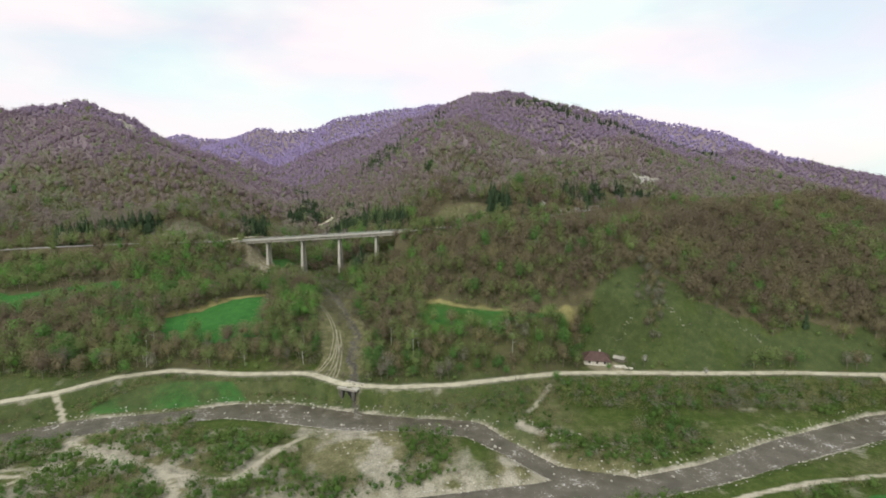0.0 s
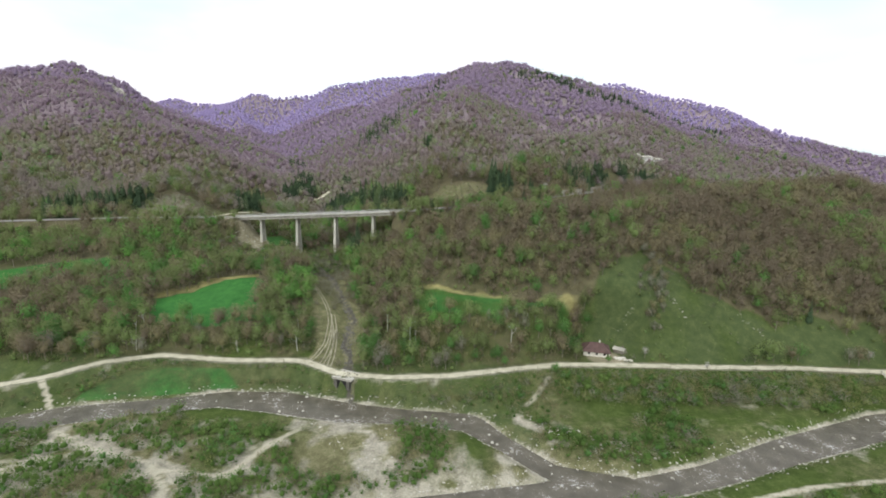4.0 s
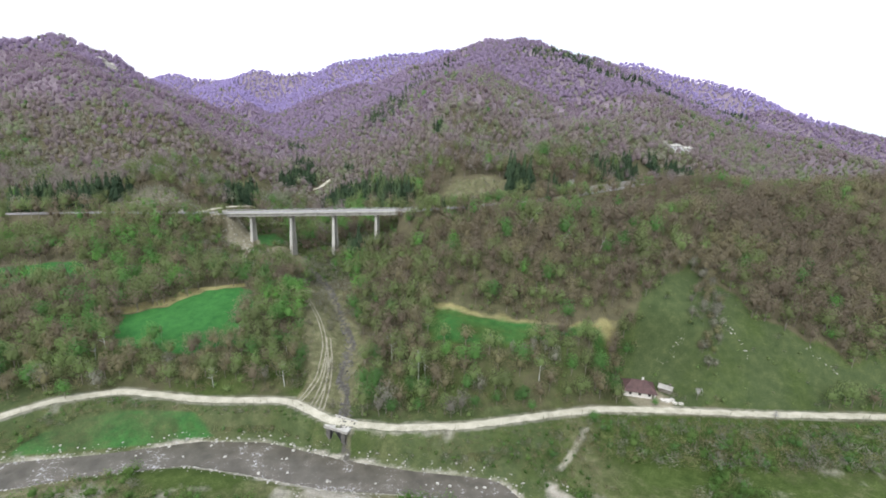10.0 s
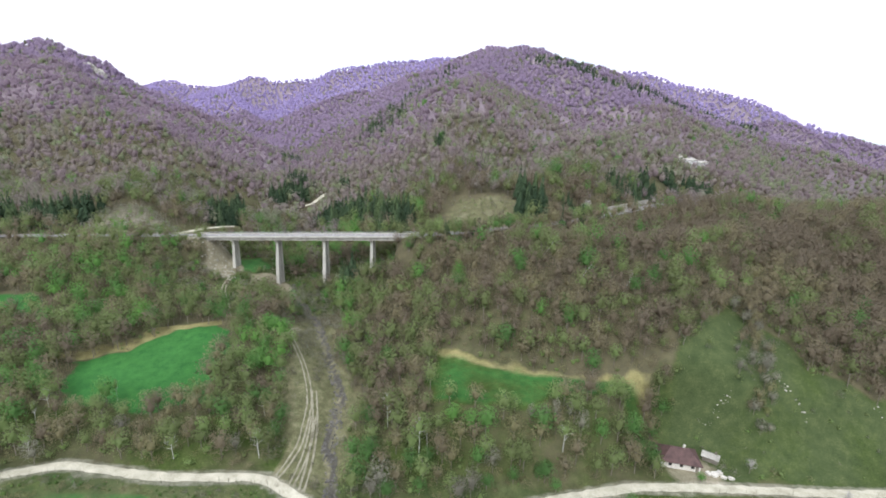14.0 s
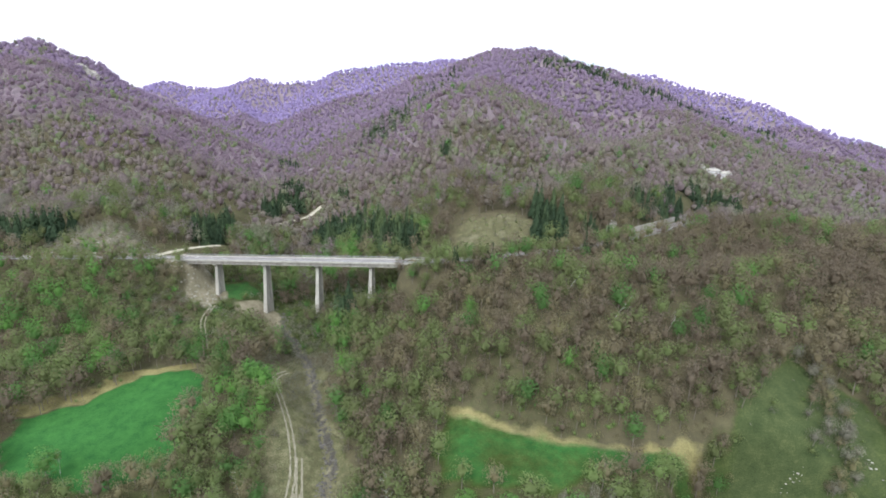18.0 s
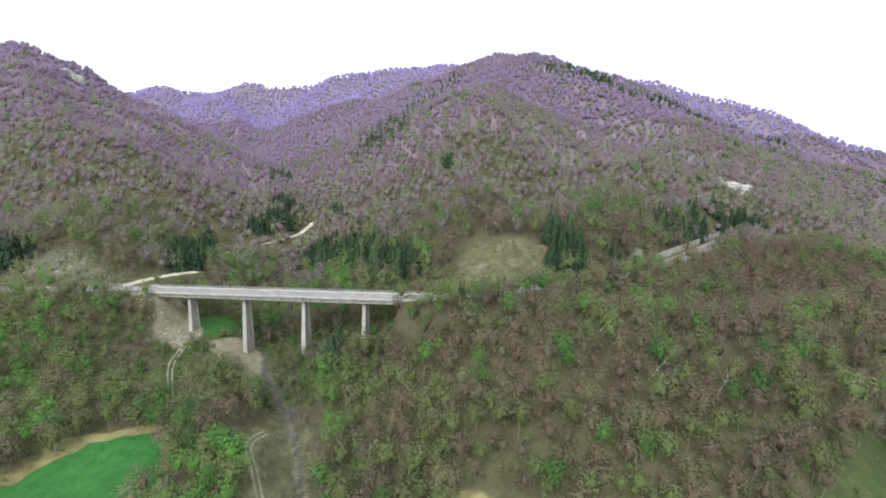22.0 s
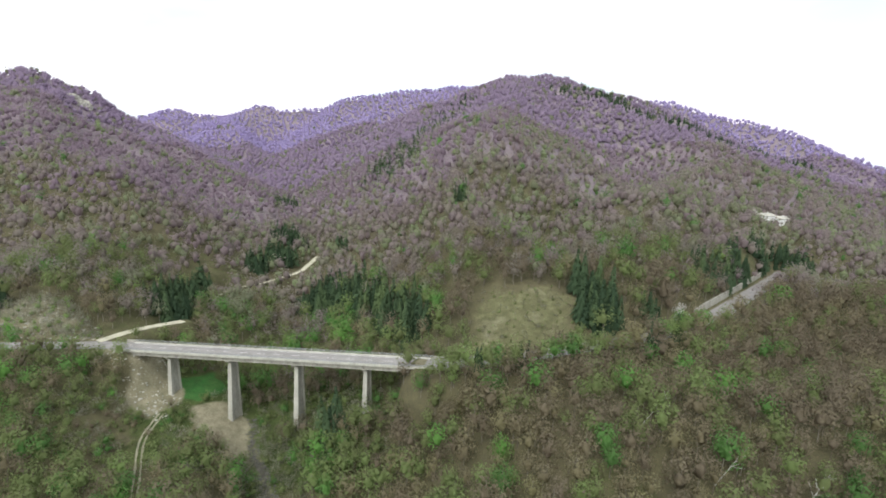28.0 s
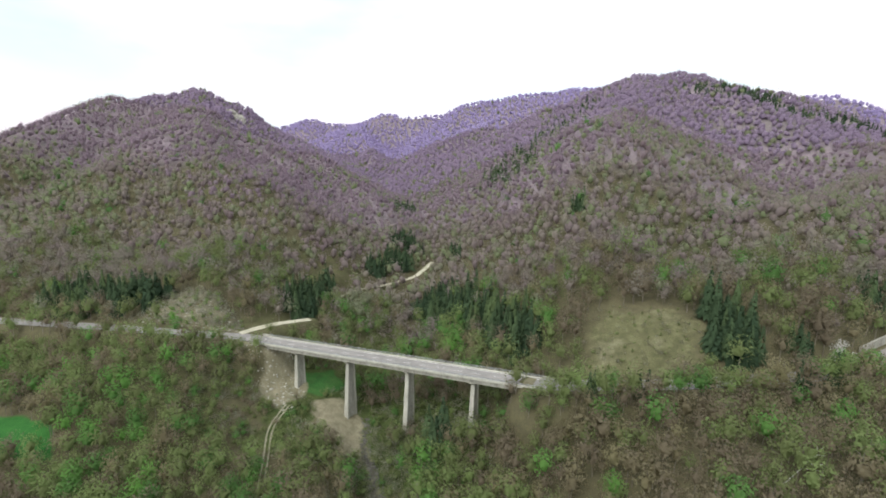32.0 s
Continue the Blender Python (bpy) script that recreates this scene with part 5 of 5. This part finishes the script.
def strew(name, mat, x, y, size, label, seed, sink=0.2):
    at = np.stack([x, y, height(x, y) - sink * size], 1)
    return tagged(scatter(name, mat, STONES, at, size, seed), label, "stones", kind="stuff")


x, y = rng.uniform(-240, 250, 64000), rng.uniform(130, 232, 64000)
d, w = along(RIVER, x, y)
edge = d - w
d2, w2 = along(POOL, x, y)
edge = np.minimum(edge, d2 - w2)
u = rng.random(len(x))
rapid = step(20, 60, x) * step(140, 100, x) * 0.12 + step(-60, -100, x) * step(-150, -120, x) * 0.06
ok = (np.abs(edge - 0.3) < 0.9) & (u < 0.6) | (np.abs(edge - 0.5) < 3.5) & (u < 0.16) | (edge < 0) & (u < 0.07 + 2.6 * rapid) | (inside(BAR, x, y, 4) > 0.5) & (u < 0.3 * vnoise(x, y, 6, 3.0)) | (inside(EAST_BAR, x, y, 3) > 0.5) & (u < 0.4)
x, y = x[ok], y[ok]
strew("river_stones", STONE, x, y, 0.14 + 0.42 * rng.random(len(x)) ** 3, "pale rounded stones along the river banks", 61, 0.0)
x, y = rng.uniform(-120, -30, 14000), rng.uniform(210, 380, 14000)
ok = along(STREAM, x, y)[0] < 2.2 + 1.2 * vnoise(x, y, 12)
x, y = x[ok], y[ok]
strew("stream_stones", STONE_DARK, x, y, 0.25 + 0.5 * rng.random(len(x)) ** 2, "dark wet stones in the bed of the side stream", 62, 0.0)
x, y = rng.uniform(-250, -130, 9000), rng.uniform(362, 422, 9000)
ok = ((inside(TALUS, x, y, 2) > 0.5) | (inside(CUTTING, x, y, 2) > 0.5)) & (rng.random(len(x)) < 0.3)
x, y = x[ok], y[ok]
strew("scree", STONE, x, y, 0.25 + 0.6 * rng.random(len(x)) ** 3, "pale broken rock on the bare slope", 63, 0.2)

x, y = rng.normal(-604, 8, 26), rng.normal(951, 5, 26)
strew("rock_outcrop", STONE, x, y, 3.5 + 3.5 * rng.random(26), "pale grey cliff standing out of the summit woods", 65, -0.1)

# boulders in the river
boulder = None
for k in range(70):
    bx = float(rng.uniform(-175, 195))
    by = float(np.interp(bx, [p[0] for p in RIVER], [p[1] for p in RIVER]) + rng.normal(0, 6))
    bs = float(0.4 + 0.5 * rng.random() ** 2)
    m = pose(bx, by, float(GRADE * bx - 0.3 + 0.2 * bs), 0, 0, float(rng.uniform(0, 360)))
    if boulder is None:
        boulder = tagged(soup("boulder", STONES[2], np.arange(len(STONES[2])).reshape(-1, 3), STONE), "pale grey boulder standing in the river", "boulder", "boulders in the river")
        boulder.matrix_basis = m
        ob = boulder
    else:
        ob = copy_thing(boulder, m)
    ob.scale = (bs, bs, bs * 0.8)


def brush(name, mat, x, y, tall, label, seed, n=96, size=0.066):
    if mat in (TWIGS, GREY_TWIGS):
        low = [np.concatenate([broad_crown(n, seed * 7 + q, size * 0.75, -0.2, 0.6, 0.3, 0), twig_crown(n // 2, seed * 7 + q, size * 1.6, -0.2, 0.6, 0.12)]) for q in range(6)]
    else:
        low = [broad_crown(n, seed * 7 + q, size, -0.15, 0.6, 0.42, 0.42, False) for q in range(6)]
    at = np.stack([x, y, height(x, y) - 0.15], 1)
    return tagged(scatter(name, mat, low, at, tall, seed), label, "scrub", kind="stuff")


def dry_land(x, y):
    e = np.minimum(along(RIVER, x, y)[0] - along(RIVER, x, y)[1], along(POOL, x, y)[0] - along(POOL, x, y)[1])
    no = (e < 2.5) | (along(ROAD, x, y)[0] < 4.6) | (np.hypot(x - 84, y - 240) < 12)
    for line in TRACKS:
        no |= along(line, x, y)[0] < 3.2
    for poly in (BAR, RIVER_MEADOW, NEAR_FIELD):
        no |= inside(poly, x, y, 1) > 0.5
    return ~no


x, y = sites(-260, 260, 128, 226, 2.7, 71)
v = vnoise(x, y, 26, 11.0)
bank = step(40, 70, x) * step(199, 206, y)
v = v - 0.16 * step(30, 60, x) * (1 - bank)
south = along(ROAD, x, y)[0]
ok = dry_land(x, y) & (inside(RIVER_MEADOW, x, y, 1) < 0.5) & (y < np.interp(x, [p[0] for p in ROAD], [p[1] for p in ROAD])) & ((v > 0.6) | (bank > 0.5) & (v > 0.12) | (south < 18) & (v > 0.06) | (inside(ISLAND, x, y, 2) > 0.5))
x, y, v = x[ok], y[ok], v[ok]
u = rng.random(len(x))
north = (y > np.interp(x, [p[0] for p in RIVER], [p[1] for p in RIVER])) & (x < 40)
u = np.where(north & (u < 0.6), 0.72 + 0.2 * u / 0.6, u)
near_road = (along(ROAD, x, y)[0] < 30) & (x > 40) & (y > 196)
u = np.where(near_road & (u < 0.5), 0.72 + 0.2 * u / 0.5, u)
tall = (1.5 + 3.8 * rng.random(len(x)) * (0.4 + v) + 1.6 * step(40, 70, x) * step(196, 206, y)) 
tall = np.minimum(tall, np.clip(0.33 * along(ROAD, x, y)[0] - 0.7, 0.8, 9))
brush("willow_scrub", SCRUB, x[u < 0.72], y[u < 0.72], tall[u < 0.72], "green willow scrub on the river flats", 81)
brush("bare_scrub", TWIGS, x[(u >= 0.72) & (u < 0.86)], y[(u >= 0.72) & (u < 0.86)], tall[(u >= 0.72) & (u < 0.86)], "brown leafless scrub along the river", 82)
brush("green_scrub", FRESH, x[u >= 0.92], y[u >= 0.92], tall[u >= 0.92], "fresh green bushes along the river", 83)
brush("grey_scrub", GREY_TWIGS, x[(u >= 0.86) & (u < 0.92)], y[(u >= 0.86) & (u < 0.92)], tall[(u >= 0.86) & (u < 0.92)] * 1.2, "grey leafless bushes along the river", 84)
x, y = sites(-125, -35, 222, 372, 2.8, 72)
d = along(STREAM, x, y)[0]
ok = (d > 2.5) & (d < 20) & (along([q for q in GULLY_TRACKS[1]], x, y)[0] > 3) & (rng.random(len(x)) < 0.16 + 0.63 * step(262, 295, y)) & (inside(UNDER_DECK, x, y, 1) < 0.5) & (inside(LEFT_FIELD, x, y, 1) < 0.5)
x, y = x[ok], y[ok]
brush("grey_scrub", GREY_TWIGS, x, y, 1.3 + 4.5 * rng.random(len(x)) ** 1.5, "grey leafless alder scrub along the side stream", 85)
x, y = sites(-250, -175, 384, 425, 2.6, 73)
ok = (inside(TALUS, x, y, 1) > 0.5) & (along(HIGHWAY_WEST, x, y)[0] > 6)
x, y = x[ok], y[ok]
tagged(scatter("dead_saplings", GREY_TWIGS, [limbs(700 + q, 0.3, 3, 0.008) for q in range(4)], np.stack([x, y, height(x, y) - 0.2], 1), 4 + 4 * rng.random(len(x)), 86), "pale bare saplings on the rocky slope", "saplings", kind="stuff")
brush("grey_scrub", GREY_TWIGS, x[::2], y[::2], 3 + 3 * rng.random(len(x[::2])), "grey scrub on the rocky slope", 87)
brush("pale_scrub", OLIVE, x[1::3], y[1::3], 2 + 3 * rng.random(len(x[1::3])), "olive scrub on the rocky slope", 92)
x, y = sites(85, 235, 236, 292, 4.0, 74)
ok = (inside(EAST_MEADOW, x, y, 1) > 0.5) & ((along([(124, 294, 0), (121, 276, 0), (116, 259, 0), (111, 247, 0)], x, y)[0] < 5) | (rng.random(len(x)) < 0.3))
x, y = x[ok], y[ok]
brush("grey_scrub", GREY_TWIGS, x[::2], y[::2], 1.2 + 4 * rng.random(len(x[::2])) ** 2, "grey brushwood across the meadow", 88)
brush("pale_scrub", OLIVE, x[1::2], y[1::2], 1.0 + 3 * rng.random(len(x[1::2])) ** 2, "olive bushes across the meadow", 98)
x, y = sites(-24, 44, 366, 442, 3.0, 75)
ok = (inside(SCARP, x, y, 1) > 0.5) & (rng.random(len(x)) < 0.95 * (vnoise(x, y, 10, 3.3) > 0.3)) & (along(HIGHWAY_EAST, x, y)[0] > 6)
x, y = x[ok], y[ok]
brush("pale_scrub", GREY_TWIGS, x[::2], y[::2], 0.9 + 2.2 * rng.random(len(x[::2])) ** 2, "low dry tufts on the pale landslip", 89)
brush("pale_scrub", OLIVE, x[1::2], y[1::2], 0.7 + 1.8 * rng.random(len(x[1::2])) ** 2, "low olive tufts on the pale landslip", 97)

# undergrowth of the wooded bank above the gravel road
x, y = sites(-210, 235, 217, 300, 4.0, 76)
ok = ~open_land(x, y) & (along(ROAD, x, y)[0] < 80) & (y > np.interp(x, [p[0] for p in ROAD], [p[1] for p in ROAD]))
x, y = x[ok], y[ok]
u = rng.random(len(x))
brush("undergrowth", TWIGS, x[u < 0.55], y[u < 0.55], 1.5 + 3 * rng.random((u < 0.55).sum()), "brown undergrowth on the wooded bank", 90)
brush("undergrowth", OLIVE, x[u >= 0.55], y[u >= 0.55], 1.5 + 3.5 * rng.random((u >= 0.55).sum()), "olive undergrowth on the wooded bank", 91)

# scrub in the ravine under the viaduct
x, y = sites(-172, -36, 336, 402, 3.4, 77)
ok = (inside(PATCH, x, y, 1) < 0.5) & (inside(UNDER_DECK, x, y, 1) < 0.4) & (along(STREAM, x, y)[0] > 2.5) & (along(HIGHWAY_WEST, x, y)[0] > 6) & (along(CHUTES[2], x, y)[0] > 3) & (along(RAMP, x, y)[0] > 13) & (along(GULLY_TRACKS[0], x, y)[0] > 3) & (rng.random(len(x)) < np.where(inside(CUTTING, x, y, 1) > 0.5, 0.08, 0.85))
x, y = x[ok], y[ok]
u = rng.random(len(x))
for name, mat, lo, hi, label, seed in (("grey_scrub", GREY_TWIGS, 0, 0.4, "grey leafless scrub in the ravine under the viaduct", 93), ("pale_scrub", OLIVE, 0.4, 0.82, "olive scrub in the ravine under the viaduct", 94), ("green_scrub", FRESH, 0.82, 1.01, "fresh green bushes in the ravine under the viaduct", 95)):
    k = (u >= lo) & (u < hi)
    brush(name, mat, x[k], y[k], 2.0 + 4.5 * rng.random(k.sum()), label, seed)

# rubble lines across the east meadow
x, y = rng.uniform(92, 170, 9000), rng.uniform(238, 285, 9000)
ok = near_any([[(117, 268, 0), (124, 258, 0), (130, 250, 0)], [(160, 256, 0), (170, 250, 0), (182, 250, 0)], [(96, 258, 0), (104, 257, 0)]], x, y, 1.6, 1.2) * rng.random(len(x)) > 0.72
x, y = x[ok], y[ok]
strew("rubble", STONE, x, y, 0.15 + 0.35 * rng.random(len(x)) ** 2, "lines of pale stones lying across the meadow", 64, 0.1)

# scrub on the bank between the gravel road and the river
x, y = sites(-162, 56, 190, 228, 2.3, 79)
road_y = np.interp(x, [p[0] for p in ROAD], [p[1] for p in ROAD])
ok = dry_land(x, y) & (y < road_y - 3) & (y > np.interp(x, [p[0] for p in RIVER], [p[1] for p in RIVER])) & (inside(RIVER_MEADOW, x, y, 1) < 0.5) & (rng.random(len(x)) < 0.35 + 0.6 * (vnoise(x, y, 11, 37.0) > 0.4))
x, y = x[ok], y[ok]
u, tall = rng.random(len(x)), np.clip(0.25 * along(ROAD, x, y)[0] - 0.4, 0.7, 2.6) * (0.6 + 0.6 * rng.random(len(x)))
brush("bare_scrub", TWIGS, x[u < 0.5], y[u < 0.5], tall[u < 0.5], "brown leafless scrub on the bank below the gravel road", 101, 60)
brush("willow_scrub", SCRUB, x[(u >= 0.5) & (u < 0.75)], y[(u >= 0.5) & (u < 0.75)], tall[(u >= 0.5) & (u < 0.75)], "green scrub on the bank below the gravel road", 102, 60)
brush("grey_scrub", GREY_TWIGS, x[u >= 0.75], y[u >= 0.75], tall[u >= 0.75], "grey scrub on the bank below the gravel road", 103, 60)

# thin saplings along the river side of the gravel road
line = smooth_line(ROAD, 1.3)
keep = (line[:, 0] > -165) & (line[:, 0] < 235) & (vnoise(line[:, 0], line[:, 1], 22, 33.0) > 0.38)
x, y = line[keep, 0] + rng.normal(0, 0.5, keep.sum()), line[keep, 1] - 3.4 + rng.normal(0, 0.7, keep.sum())
tagged(scatter("roadside_saplings", GREY_TWIGS, [limbs(720 + q, 0.25, 5, 0.014, 0.05, 0.2) for q in range(5)], np.stack([x, y, height(x, y) - 0.1], 1), 1.6 + 2.2 * rng.random(len(x)), 99), "thin leafless saplings along the gravel road", "saplings", kind="stuff")
